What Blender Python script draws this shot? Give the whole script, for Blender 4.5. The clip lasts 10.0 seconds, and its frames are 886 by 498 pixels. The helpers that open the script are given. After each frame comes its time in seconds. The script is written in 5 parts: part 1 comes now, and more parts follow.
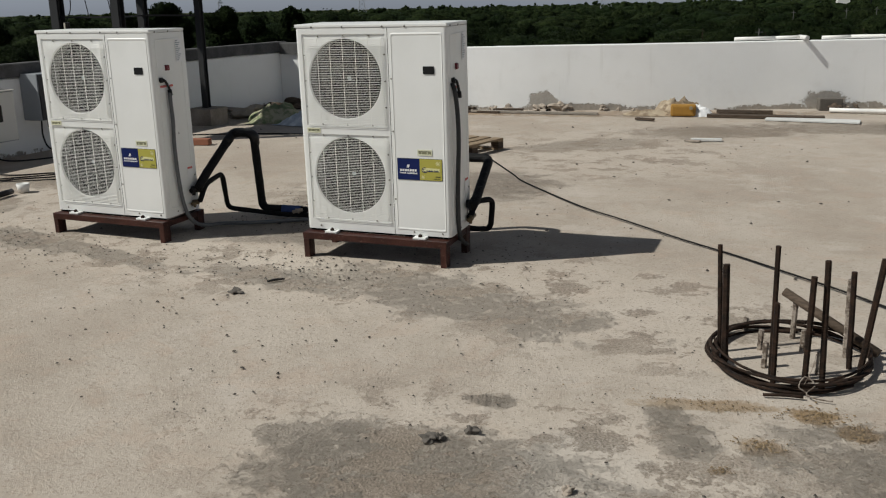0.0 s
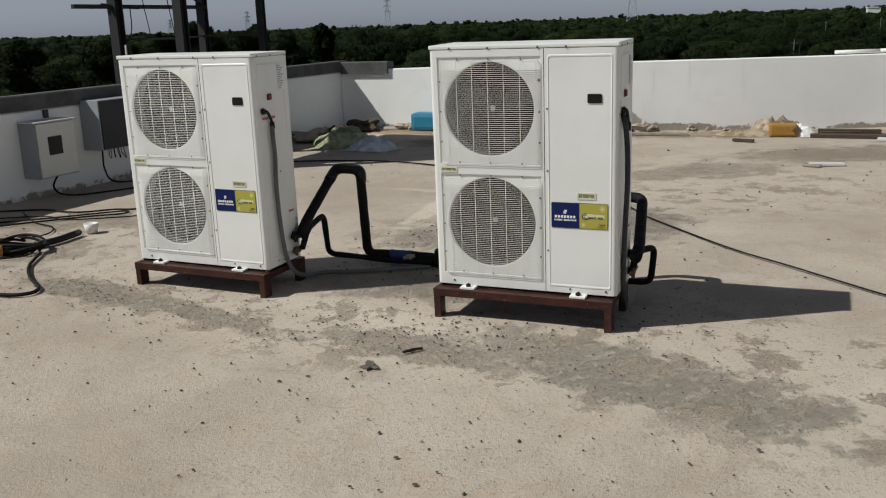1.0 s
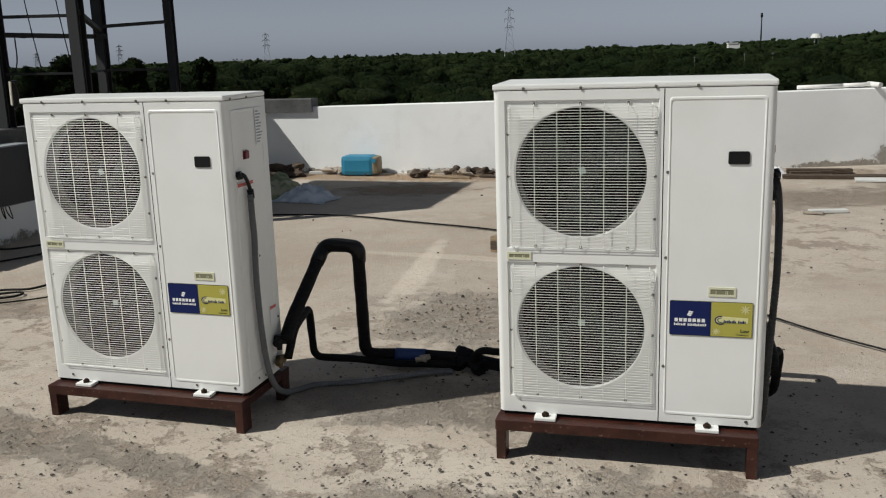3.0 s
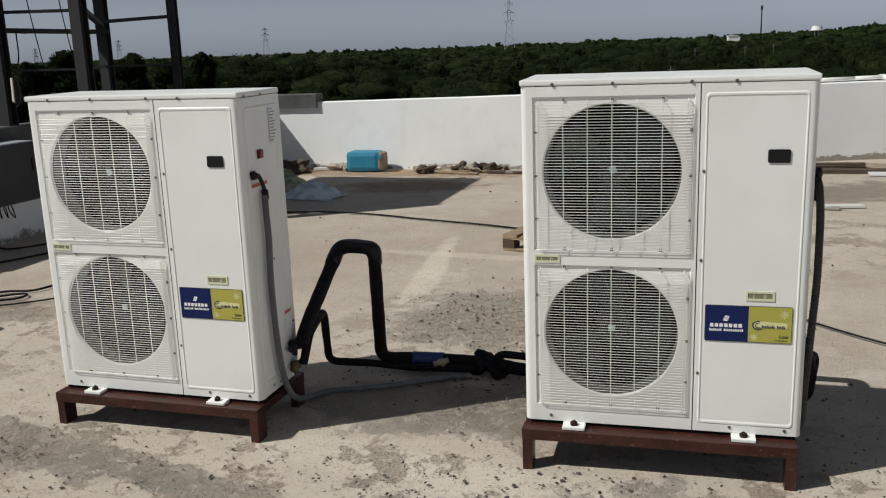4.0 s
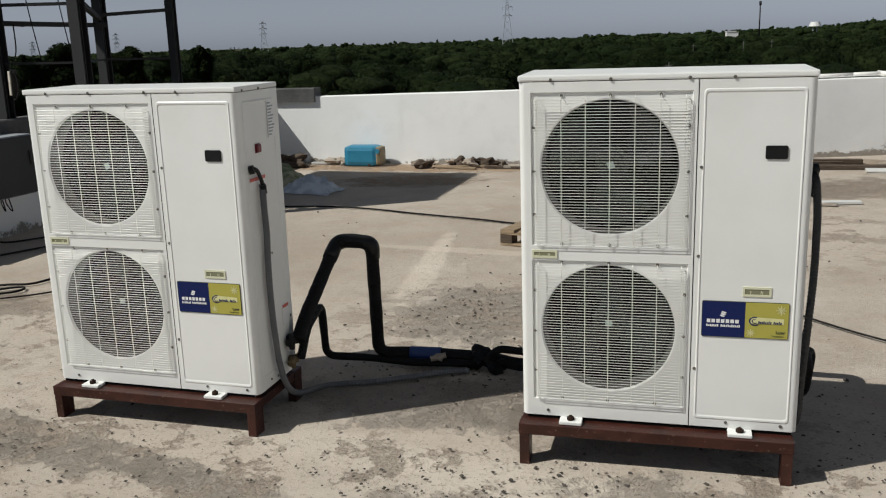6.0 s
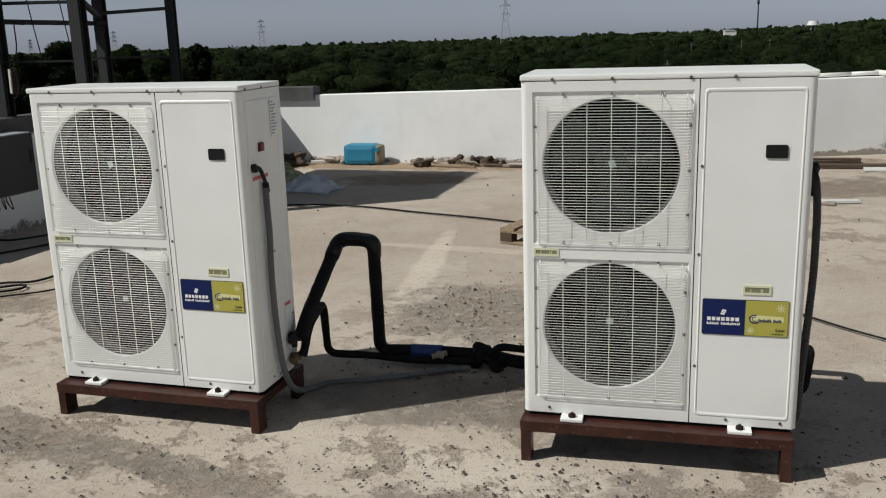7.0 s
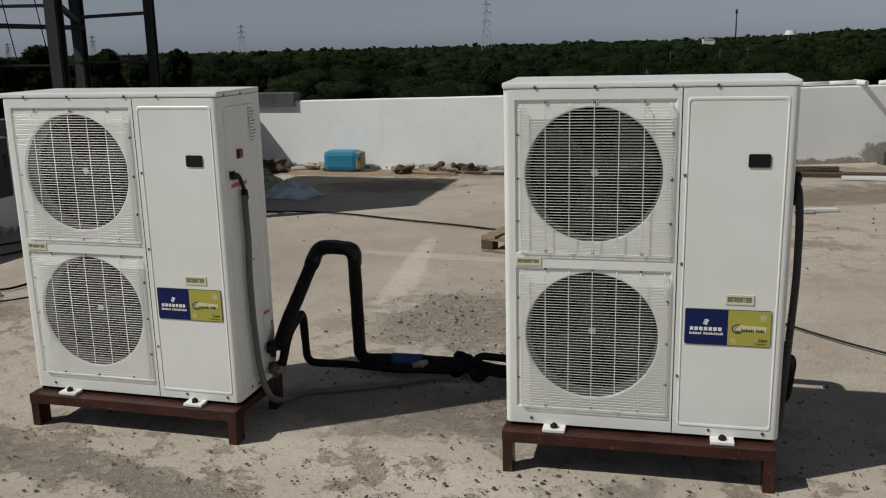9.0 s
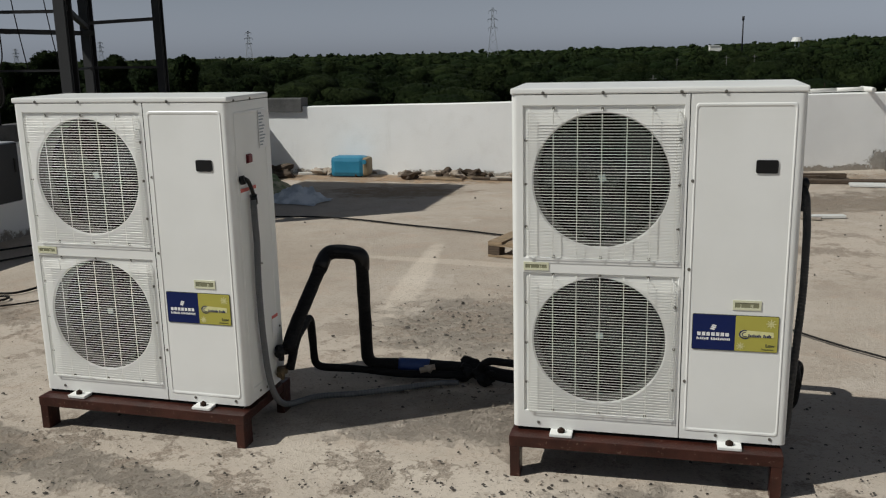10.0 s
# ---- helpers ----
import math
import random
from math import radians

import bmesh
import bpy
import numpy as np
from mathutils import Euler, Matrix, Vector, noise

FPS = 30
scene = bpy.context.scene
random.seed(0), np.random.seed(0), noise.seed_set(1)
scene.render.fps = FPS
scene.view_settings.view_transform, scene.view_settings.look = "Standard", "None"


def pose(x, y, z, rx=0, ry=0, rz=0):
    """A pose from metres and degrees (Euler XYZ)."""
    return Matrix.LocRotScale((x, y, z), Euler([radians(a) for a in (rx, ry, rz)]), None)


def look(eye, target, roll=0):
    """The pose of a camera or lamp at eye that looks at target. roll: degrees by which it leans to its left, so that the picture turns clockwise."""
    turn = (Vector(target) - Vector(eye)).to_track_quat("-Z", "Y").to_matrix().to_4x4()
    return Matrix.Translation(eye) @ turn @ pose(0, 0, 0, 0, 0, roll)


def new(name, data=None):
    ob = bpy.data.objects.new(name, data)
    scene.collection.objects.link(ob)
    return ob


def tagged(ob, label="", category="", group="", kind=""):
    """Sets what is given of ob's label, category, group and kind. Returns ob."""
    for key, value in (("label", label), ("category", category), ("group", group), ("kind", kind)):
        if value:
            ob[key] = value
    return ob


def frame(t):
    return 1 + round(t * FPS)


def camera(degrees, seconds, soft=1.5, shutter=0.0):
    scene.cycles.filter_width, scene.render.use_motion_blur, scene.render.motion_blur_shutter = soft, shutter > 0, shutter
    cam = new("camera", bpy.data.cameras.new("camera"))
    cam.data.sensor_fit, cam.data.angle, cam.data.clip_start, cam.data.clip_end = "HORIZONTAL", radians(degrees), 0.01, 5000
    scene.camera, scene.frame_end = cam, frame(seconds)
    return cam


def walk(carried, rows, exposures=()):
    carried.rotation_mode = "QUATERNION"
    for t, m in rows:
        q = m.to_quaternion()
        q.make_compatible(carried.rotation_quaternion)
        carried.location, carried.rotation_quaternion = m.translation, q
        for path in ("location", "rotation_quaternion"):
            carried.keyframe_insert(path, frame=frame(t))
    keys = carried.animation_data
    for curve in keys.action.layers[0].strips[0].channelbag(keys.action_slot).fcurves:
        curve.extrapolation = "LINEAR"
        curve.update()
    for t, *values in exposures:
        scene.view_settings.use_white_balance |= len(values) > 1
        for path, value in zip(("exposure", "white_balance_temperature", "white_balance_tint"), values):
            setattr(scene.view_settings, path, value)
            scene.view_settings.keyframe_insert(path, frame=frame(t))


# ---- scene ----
cam = camera(52.3, 10.0, soft=1.15)

PATH = [
    (0, (3.03, -4.912, 1.547), (2.277, -3.134, 1.027), -1.1),
    (0.5, (2.543, -4.573, 1.584), (1.744, -2.813, 1.07), -1.7),
    (1, (2.038, -4.357, 1.572), (1.229, -2.594, 1.084), -1.9),
    (1.5, (1.652, -4.056, 1.56), (0.913, -2.251, 1.118), -1.8),
    (2, (1.296, -3.733, 1.559), (0.658, -1.885, 1.14), -0.8),
    (3.5, (0.702, -3.208, 1.581), (0.135, -1.339, 1.148), -2.0),
    (4, (0.681, -3.189, 1.58), (0.106, -1.325, 1.142), -2.0),
    (4.5, (0.678, -3.185, 1.58), (0.104, -1.32, 1.14), -1.9),
    (5, (0.68, -3.186, 1.58), (0.108, -1.321, 1.138), -1.8),
    (5.5, (0.682, -3.184, 1.58), (0.111, -1.32, 1.134), -1.8),
    (7, (0.672, -3.218, 1.586), (0.107, -1.354, 1.133), -1.7),
    (7.5, (0.665, -3.215, 1.581), (0.101, -1.35, 1.126), -1.7),
    (8, (0.661, -3.205, 1.584), (0.101, -1.341, 1.124), -1.7),
    (8.5, (0.656, -3.184, 1.584), (0.119, -1.31, 1.139), -1.5),
    (9, (0.659, -3.183, 1.586), (0.135, -1.304, 1.146), -1.3),
    (9.5, (0.651, -3.194, 1.585), (0.132, -1.312, 1.154), -1.2),
    (10, (0.655, -3.2, 1.585), (0.118, -1.321, 1.158), -1.2),
]
walk(cam, [(t, look(eye, target, roll)) for t, eye, target, roll in PATH],
     [(0, -0.19), (0.5, -0.13), (1.5, -0.17), (4, -0.11), (5.5, -0.09), (7, -0.12), (8, -0.22), (8.5, -0.30), (9, -0.45), (9.5, -0.38), (10, -0.32)])

# ---- world, sun ----
SUN_FROM = Vector((-1.10, -0.74, 1.45)).normalized()
world = bpy.data.worlds.new("sky")
scene.world = world
world.use_nodes = True
wn = world.node_tree.nodes
wl = world.node_tree.links
sky = wn.new("ShaderNodeTexSky")
sky.sky_type = "NISHITA"
sky.sun_disc = False
sky.sun_elevation = math.asin(SUN_FROM.z)
sky.sun_rotation = math.atan2(SUN_FROM.x, SUN_FROM.y)
sky.air_density = 1.6
sky.dust_density = 0.4
sky.ozone_density = 1.5
grey = wn.new("ShaderNodeHueSaturation")
grey.inputs["Saturation"].default_value = 0.12
wl.new(sky.outputs[0], grey.inputs["Color"])
haze = wn.new("ShaderNodeMix")
haze.data_type, haze.blend_type = "RGBA", "MULTIPLY"
haze.inputs[0].default_value = 1.0
haze.inputs[7].default_value = (0.85, 0.97, 1.18, 1.0)
wl.new(grey.outputs[0], haze.inputs[6])
up = wn.new("ShaderNodeSeparateXYZ")
wl.new(wn.new("ShaderNodeTexCoord").outputs["Generated"], up.inputs[0])
thin = wn.new("ShaderNodeMapRange")
thin.interpolation_type = "SMOOTHSTEP"
for key, value in (("From Min", 0.05), ("From Max", 0.55), ("To Min", 1.0), ("To Max", 0.55)):
    thin.inputs[key].default_value = value
wl.new(up.outputs["Z"], thin.inputs["Value"])
layer = wn.new("ShaderNodeMix")
layer.data_type, layer.blend_type = "RGBA", "MULTIPLY"
layer.inputs[0].default_value = 1.0
wl.new(haze.outputs[2], layer.inputs[6])
wl.new(thin.outputs[0], layer.inputs[7])
wl.new(layer.outputs[2], wn["Background"].inputs["Color"])
wn["Background"].inputs["Strength"].default_value = 0.051
sun = new("sun", bpy.data.lights.new("sun", "SUN"))
sun.data.energy = 4.5
sun.data.angle = radians(0.6)
sun.data.color = (0.985, 0.975, 0.912)
sun.matrix_world = look(SUN_FROM * 30, (0, 0, 0))

# ---- materials ----


class Mat:
    """A small builder for node materials in world-size coordinates."""

    def __init__(self, name, rough=0.6, metal=0.0, spec=0.5, world_space=False):
        self.m = bpy.data.materials.new(name)
        self.m.use_nodes = True
        self.n, self.l = self.m.node_tree.nodes, self.m.node_tree.links
        self.b = self.n["Principled BSDF"]
        self.b.inputs["Roughness"].default_value = rough
        self.b.inputs["Metallic"].default_value = metal
        self.b.inputs["Specular IOR Level"].default_value = spec
        if world_space:
            self.co = self.n.new("ShaderNodeNewGeometry").outputs["Position"]
        else:
            self.co = self.n.new("ShaderNodeTexCoord").outputs["Object"]

    def noise(self, scale, detail=4.0, rough=0.55, stretch=None, distort=0.0):
        co = self.co
        if stretch:
            mp = self.n.new("ShaderNodeMapping")
            mp.inputs["Scale"].default_value = stretch
            self.l.new(co, mp.inputs["Vector"])
            co = mp.outputs[0]
        t = self.n.new("ShaderNodeTexNoise")
        t.inputs["Scale"].default_value, t.inputs["Detail"].default_value = scale, detail
        t.inputs["Roughness"].default_value, t.inputs["Distortion"].default_value = rough, distort
        self.l.new(co, t.inputs["Vector"])
        return t.outputs["Fac"]

    def ramp(self, fac, lo, hi, a=0.0, b=1.0):
        r = self.n.new("ShaderNodeMapRange")
        r.interpolation_type = "SMOOTHSTEP"
        for k, v in zip(("From Min", "From Max", "To Min", "To Max"), (lo, hi, a, b)):
            r.inputs[k].default_value = v
        self.l.new(fac, r.inputs["Value"])
        return r.outputs[0]

    def math(self, op, a, b=None):
        k = self.n.new("ShaderNodeMath")
        k.operation = op
        for i, v in enumerate((a, b)):
            if v is None:
                continue
            if isinstance(v, (int, float)):
                k.inputs[i].default_value = v
            else:
                self.l.new(v, k.inputs[i])
        return k.outputs[0]

    def mix(self, fac, a, b, mode="MIX"):
        k = self.n.new("ShaderNodeMix")
        k.data_type, k.blend_type = "RGBA", mode
        for s, v in ((k.inputs[0], fac), (k.inputs[6], a), (k.inputs[7], b)):
            if isinstance(v, (int, float)):
                s.default_value = v
            elif isinstance(v, tuple):
                s.default_value = (*v, 1.0)
            else:
                self.l.new(v, s)
        return k.outputs[2]

    def color(self, c):
        if isinstance(c, tuple):
            self.b.inputs["Base Color"].default_value = (*c, 1.0)
        else:
            self.l.new(c, self.b.inputs["Base Color"])
        return self

    def rough(self, fac):
        self.l.new(fac, self.b.inputs["Roughness"])
        return self

    def bump(self, fac, depth, strength=1.0):
        k = self.n.new("ShaderNodeBump")
        k.inputs["Strength"].default_value, k.inputs["Distance"].default_value = strength, depth
        self.l.new(fac, k.inputs["Height"])
        if self.b.inputs["Normal"].is_linked:
            self.l.new(self.b.inputs["Normal"].links[0].from_socket, k.inputs["Normal"])
        self.l.new(k.outputs[0], self.b.inputs["Normal"])
        return self

    def random(self):
        return self.n.new("ShaderNodeObjectInfo").outputs["Random"]

    def island(self):
        return self.n.new("ShaderNodeNewGeometry").outputs["Random Per Island"]

    def blob(self, cx, cy, rx, ry, turn=0.0, ragged=0.6, soft=0.35, warp=None):
        """A ragged patch lying on the ground, 0 to 1."""
        mp = self.n.new("ShaderNodeMapping")
        mp.vector_type = "TEXTURE"
        mp.inputs["Location"].default_value = (cx, cy, 0)
        mp.inputs["Rotation"].default_value = (0, 0, radians(turn))
        mp.inputs["Scale"].default_value = (rx, ry, 1000)
        self.l.new(self.co, mp.inputs["Vector"])
        ln = self.n.new("ShaderNodeVectorMath")
        ln.operation = "LENGTH"
        self.l.new(mp.outputs[0], ln.inputs[0])
        d = ln.outputs["Value"]
        w = warp if warp is not None else self.noise(5.0, 6)
        d = self.math("ADD", d, self.math("MULTIPLY", self.math("SUBTRACT", w, 0.5), ragged * 2.2))
        return self.ramp(d, 1.0 - soft, 1.0 + soft, 1.0, 0.0)


def plain(name, c, rough=0.5, metal=0.0, vary=0.12, scale=25.0, bump=0.0, spec=0.5):
    k = Mat(name, rough, metal, spec)
    f = k.noise(scale, 5)
    f2 = k.noise(scale * 0.12, 3)
    dark, light = tuple(v * (1 - vary) for v in c), tuple(min(1, v * (1 + vary)) for v in c)
    k.color(k.mix(k.math("MULTIPLY", k.math("ADD", f, f2), 0.5), dark, light))
    k.rough(k.ramp(f2, 0.3, 0.7, max(0.02, rough - 0.08), min(1, rough + 0.1)))
    if bump:
        k.bump(f, bump)
    return k.m


def m_roof():
    k = Mat("roof_screed", 0.9, spec=0.25, world_space=True)
    big, mid = k.noise(0.45, 5, 0.6), k.noise(2.6, 6, 0.62, distort=0.4)
    fine, grit = k.noise(60, 3, 0.7), k.noise(230, 2, 0.6)
    warp = k.noise(4.2, 12, 0.74)
    wavy = k.noise(1.3, 8, 0.66)
    c = k.mix(k.ramp(big, 0.35, 0.65), (0.345, 0.31, 0.272), (0.435, 0.405, 0.367))
    c = k.mix(k.ramp(mid, 0.45, 0.72, 0, 0.5), c, (0.285, 0.252, 0.213))
    c = k.mix(k.ramp(wavy, 0.52, 0.66, 0, 0.55), c, (0.50, 0.475, 0.445))
    # streaks left by the trowel and by water
    streak = k.noise(1.6, 6, 0.7, stretch=(0.55, 2.4, 1))
    c = k.mix(k.ramp(streak, 0.55, 0.75, 0, 0.3), c, (0.26, 0.226, 0.19))
    c = k.mix(k.ramp(k.noise(3.4, 9, 0.72, distort=0.6), 0.50, 0.64, 0, 0.4), c, (0.40, 0.325, 0.27))
    rough_mask = None
    broken = k.ramp(k.noise(7.5, 12, 0.82), 0.36, 0.56, 0.15, 1.0)
    for cx, cy, rx, ry, turn, amount, tint in (
        (1.85, -2.42, 0.55, 0.34, 15, 0.85, (0.215, 0.19, 0.16)),
        (1.45, -2.30, 0.22, 0.22, 20, 0.7, (0.21, 0.19, 0.165)),
        (2.66, -1.80, 0.10, 0.24, 30, 0.5, (0.24, 0.215, 0.18)),
        (1.87, -1.73, 0.10, 0.07, 10, 0.9, (0.20, 0.175, 0.15)),
        (1.20, -0.55, 0.9, 0.30, -18, 0.32, (0.28, 0.24, 0.205)),
        (0.15, -0.55, 0.55, 0.14, -8, 0.3, (0.29, 0.26, 0.23)),
        (-2.25, -0.30, 0.75, 0.16, -12, 0.5, (0.28, 0.25, 0.22)),
        (-1.3, -0.45, 0.7, 0.10, -14, 0.35, (0.29, 0.26, 0.23)),
        (-0.62, 1.80, 0.50, 0.50, -35, 0.65, (0.30, 0.275, 0.245)),
        (-0.35, 0.45, 0.75, 0.28, 5, 0.35, (0.29, 0.265, 0.24)),
        (0.35, 2.6, 0.5, 0.6, 30, 0.6, (0.27, 0.235, 0.20)),
        (0.6, 5.1, 0.8, 0.35, 40, 0.65, (0.27, 0.225, 0.18)),
        (1.9, 6.6, 1.1, 0.5, 20, 0.6, (0.27, 0.225, 0.18)),
        (3.4, 7.3, 1.2, 0.5, 10, 0.6, (0.27, 0.23, 0.19)),
        (-2.75, 6.75, 0.75, 0.4, 8, 0.8, (0.24, 0.175, 0.12)),
        (-3.3, 7.75, 2.3, 0.32, 2, 0.85, (0.40, 0.27, 0.165)),
        (0.8, 8.25, 2.4, 0.34, 14, 0.75, (0.34, 0.26, 0.19)),
        (-4.1, 1.2, 0.8, 0.28, 25, 0.6, (0.31, 0.23, 0.165)),
        (-4.4, 0.2, 1.2, 0.5, 10, 0.45, (0.33, 0.25, 0.18)),
        (3.6, -1.9, 0.6, 0.4, 0, 0.4, (0.30, 0.265, 0.22)),
    ):
        f = k.math("MULTIPLY", k.blob(cx, cy, rx, ry, turn, 1.4, 0.3, warp), broken)
        c = k.mix(k.math("MULTIPLY", f, amount), c, tint)
        rough_mask = f if rough_mask is None else k.math("MAXIMUM", rough_mask, f)
    for ragged, cx, cy, rx, ry, turn, amount, tint in (
        (0.55, 2.36, -2.18, 0.26, 0.30, 0, 0.9, (0.46, 0.445, 0.42)),
        (1.7, 3.10, -1.43, 0.10, 0.07, 10, 0.9, (0.23, 0.165, 0.095)),
        (1.7, 2.92, -1.76, 0.09, 0.06, 0, 0.9, (0.23, 0.165, 0.095)),
        (1.7, 3.25, -1.55, 0.06, 0.08, 0, 0.8, (0.23, 0.165, 0.095)),
        (1.7, 2.80, -2.0, 0.04, 0.03, 0, 0.8, (0.23, 0.165, 0.095)),
        (1.7, 2.72, -1.47, 0.28, 0.05, 12, 0.75, (0.24, 0.175, 0.10)),
        (0.55, -1.25, 2.65, 0.10, 1.25, 8, 0.55, (0.62, 0.58, 0.52)),
        (0.55, -1.1, 3.35, 0.95, 0.08, -4, 0.35, (0.60, 0.56, 0.50)),
        (0.55, 0.05, -0.25, 0.5, 0.16, -10, 0.5, (0.58, 0.55, 0.50)),
        (0.55, -0.75, -0.1, 0.5, 0.14, -6, 0.5, (0.56, 0.53, 0.48)),
    ):
        c = k.mix(k.math("MULTIPLY", k.blob(cx, cy, rx, ry, turn, ragged, 0.25, warp), amount), c, tint)
    # the thin skin of the screed, worn through to a crumbly bed in patches
    worn = None
    for cx, cy, rx, ry, turn in ((-0.3, -0.38, 2.6, 0.55, -5), (-0.5, 1.6, 1.0, 0.9, 0), (1.7, -0.3, 1.6, 0.8, -15), (0.9, 4.6, 1.3, 1.5, 30), (2.1, -2.2, 1.2, 0.6, 5), (-3.9, 0.6, 1.3, 1.0, 20)):
        f = k.blob(cx, cy, rx, ry, turn, 0.7, 0.5, warp)
        worn = f if worn is None else k.math("MAXIMUM", worn, f)
    skin = k.ramp(k.math("ADD", k.noise(2.7, 10, 0.68), k.math("MULTIPLY", k.math("SUBTRACT", k.noise(26, 6, 0.75), 0.5), 0.26)), 0.45, 0.475)
    bed = k.math("MULTIPLY", k.math("SUBTRACT", 1.0, skin), worn)
    c = k.mix(k.math("MULTIPLY", k.math("MULTIPLY", skin, worn), 0.55), c, (0.48, 0.445, 0.40))
    c = k.mix(k.math("MULTIPLY", bed, 0.55), c, (0.355, 0.31, 0.265))
    # crumbs and grains of aggregate
    crumb = k.n.new("ShaderNodeTexVoronoi")
    crumb.inputs["Scale"].default_value = 95.0
    k.l.new(k.co, crumb.inputs["Vector"])
    crumbs = k.math("SUBTRACT", 1.0, crumb.outputs["Distance"])
    c = k.mix(k.math("MULTIPLY", k.ramp(crumb.outputs["Distance"], 0.45, 0.75, 0, 0.45), bed), c, (0.17, 0.145, 0.12))
    c = k.mix(k.ramp(fine, 0.54, 0.68, 0, 0.6), c, (0.22, 0.19, 0.16))
    c = k.mix(k.ramp(k.noise(14, 6, 0.7), 0.52, 0.72, 0, 0.35), c, (0.28, 0.245, 0.205))
    c = k.mix(k.ramp(grit, 0.25, 0.38, 0.5, 0), c, (0.68, 0.65, 0.60))
    vor = k.n.new("ShaderNodeTexVoronoi")
    vor.inputs["Scale"].default_value = 38.0
    k.l.new(k.co, vor.inputs["Vector"])
    pits = k.math("MULTIPLY", k.ramp(vor.outputs["Distance"], 0.08, 0.16, 1, 0), k.ramp(k.noise(6, 3), 0.52, 0.62))
    c = k.mix(k.math("MULTIPLY", pits, 0.7), c, (0.12, 0.105, 0.09))
    k.color(k.mix(1.0, c, (1.105, 1.045, 0.98), "MULTIPLY"))
    k.bump(fine, 0.005).bump(mid, 0.02, 0.6).bump(grit, 0.003)
    k.bump(k.math("SUBTRACT", 1.0, bed), 0.005)
    k.bump(k.math("MULTIPLY", k.math("ADD", k.math("MULTIPLY", crumbs, 0.35), k.noise(50, 7, 0.8)), k.math("MAXIMUM", bed, rough_mask)), 0.013)
    return k.m


# bare plaster on the parapet: x, z, half width, half height
WALL_PATCHES = ((-0.89, 0.08, 0.24, 0.20), (3.03, 0.10, 0.30, 0.17))


def m_lime():
    k = Mat("lime_wash", 0.85, spec=0.25, world_space=True)
    big, mid, fine = k.noise(0.7, 4), k.noise(3.5, 6, 0.65), k.noise(45, 4, 0.65)
    c = k.mix(k.ramp(big, 0.35, 0.65), (0.83, 0.835, 0.825), (0.885, 0.89, 0.88))
    c = k.mix(k.ramp(mid, 0.5, 0.75, 0, 0.4), c, (0.77, 0.765, 0.745))
    run = k.noise(2.2, 5, 0.6, stretch=(2.2, 2.2, 0.25))
    c = k.mix(k.ramp(run, 0.60, 0.74, 0, 0.2), c, (0.58, 0.57, 0.54))
    # paint flaked off in ragged patches low on the wall
    sep = k.n.new("ShaderNodeSeparateXYZ")
    k.l.new(k.co, sep.inputs[0])
    low = k.ramp(sep.outputs["Z"], 0.0, 0.26, 0.22, -0.14)
    ragged = k.math("ADD", k.math("MULTIPLY", k.noise(1.1, 4, 0.6), 0.55), k.math("MULTIPLY", k.noise(7.5, 10, 0.78), 0.45))
    flake = k.ramp(k.math("ADD", ragged, low), 0.67, 0.71)
    for cx, cz, rx, rz in WALL_PATCHES:
        mp = k.n.new("ShaderNodeMapping")
        mp.vector_type = "TEXTURE"
        mp.inputs["Location"].default_value = (cx, 0, cz)
        mp.inputs["Scale"].default_value = (rx, 1000, rz)
        k.l.new(k.co, mp.inputs["Vector"])
        ln = k.n.new("ShaderNodeVectorMath")
        ln.operation = "LENGTH"
        k.l.new(mp.outputs[0], ln.inputs[0])
        d = k.math("ADD", ln.outputs["Value"], k.math("MULTIPLY", k.math("SUBTRACT", k.noise(9, 8, 0.75), 0.5), 1.6))
        flake = k.math("MAXIMUM", flake, k.ramp(d, 0.85, 1.05, 0.9, 0.0))
    c = k.mix(flake, c, k.mix(k.noise(22, 6, 0.7), (0.20, 0.175, 0.145), (0.46, 0.42, 0.37)))
    k.color(c)
    k.bump(mid, 0.006, 0.5).bump(fine, 0.002).bump(flake, -0.005)
    return k.m


def m_cement(name="bare_cement", c=(0.095, 0.094, 0.093)):
    k = Mat(name, 0.9, spec=0.2, world_space=True)
    mid, fine = k.noise(3, 6, 0.65), k.noise(50, 4, 0.65)
    d, l = tuple(v * 0.7 for v in c), tuple(v * 1.25 for v in c)
    k.color(k.mix(k.ramp(k.math("ADD", mid, k.math("MULTIPLY", fine, 0.3)), 0.45, 0.85), d, l))
    k.bump(fine, 0.004).bump(mid, 0.015, 0.6)
    return k.m


def m_enamel():
    k = Mat("white_enamel", 0.32, spec=0.5)
    big, fine = k.noise(2.5, 4), k.noise(420, 2)
    smear = k.noise(4, 6, 0.7, stretch=(1.4, 1.4, 0.3))
    c = k.mix(k.ramp(big, 0.3, 0.7), (0.74, 0.745, 0.72), (0.79, 0.795, 0.775))
    c = k.mix(k.ramp(smear, 0.58, 0.8, 0, 0.22), c, (0.58, 0.56, 0.51))
    k.color(c).rough(k.ramp(smear, 0.3, 0.75, 0.27, 0.5))
    k.bump(fine, 0.0004, 0.35)
    return k.m


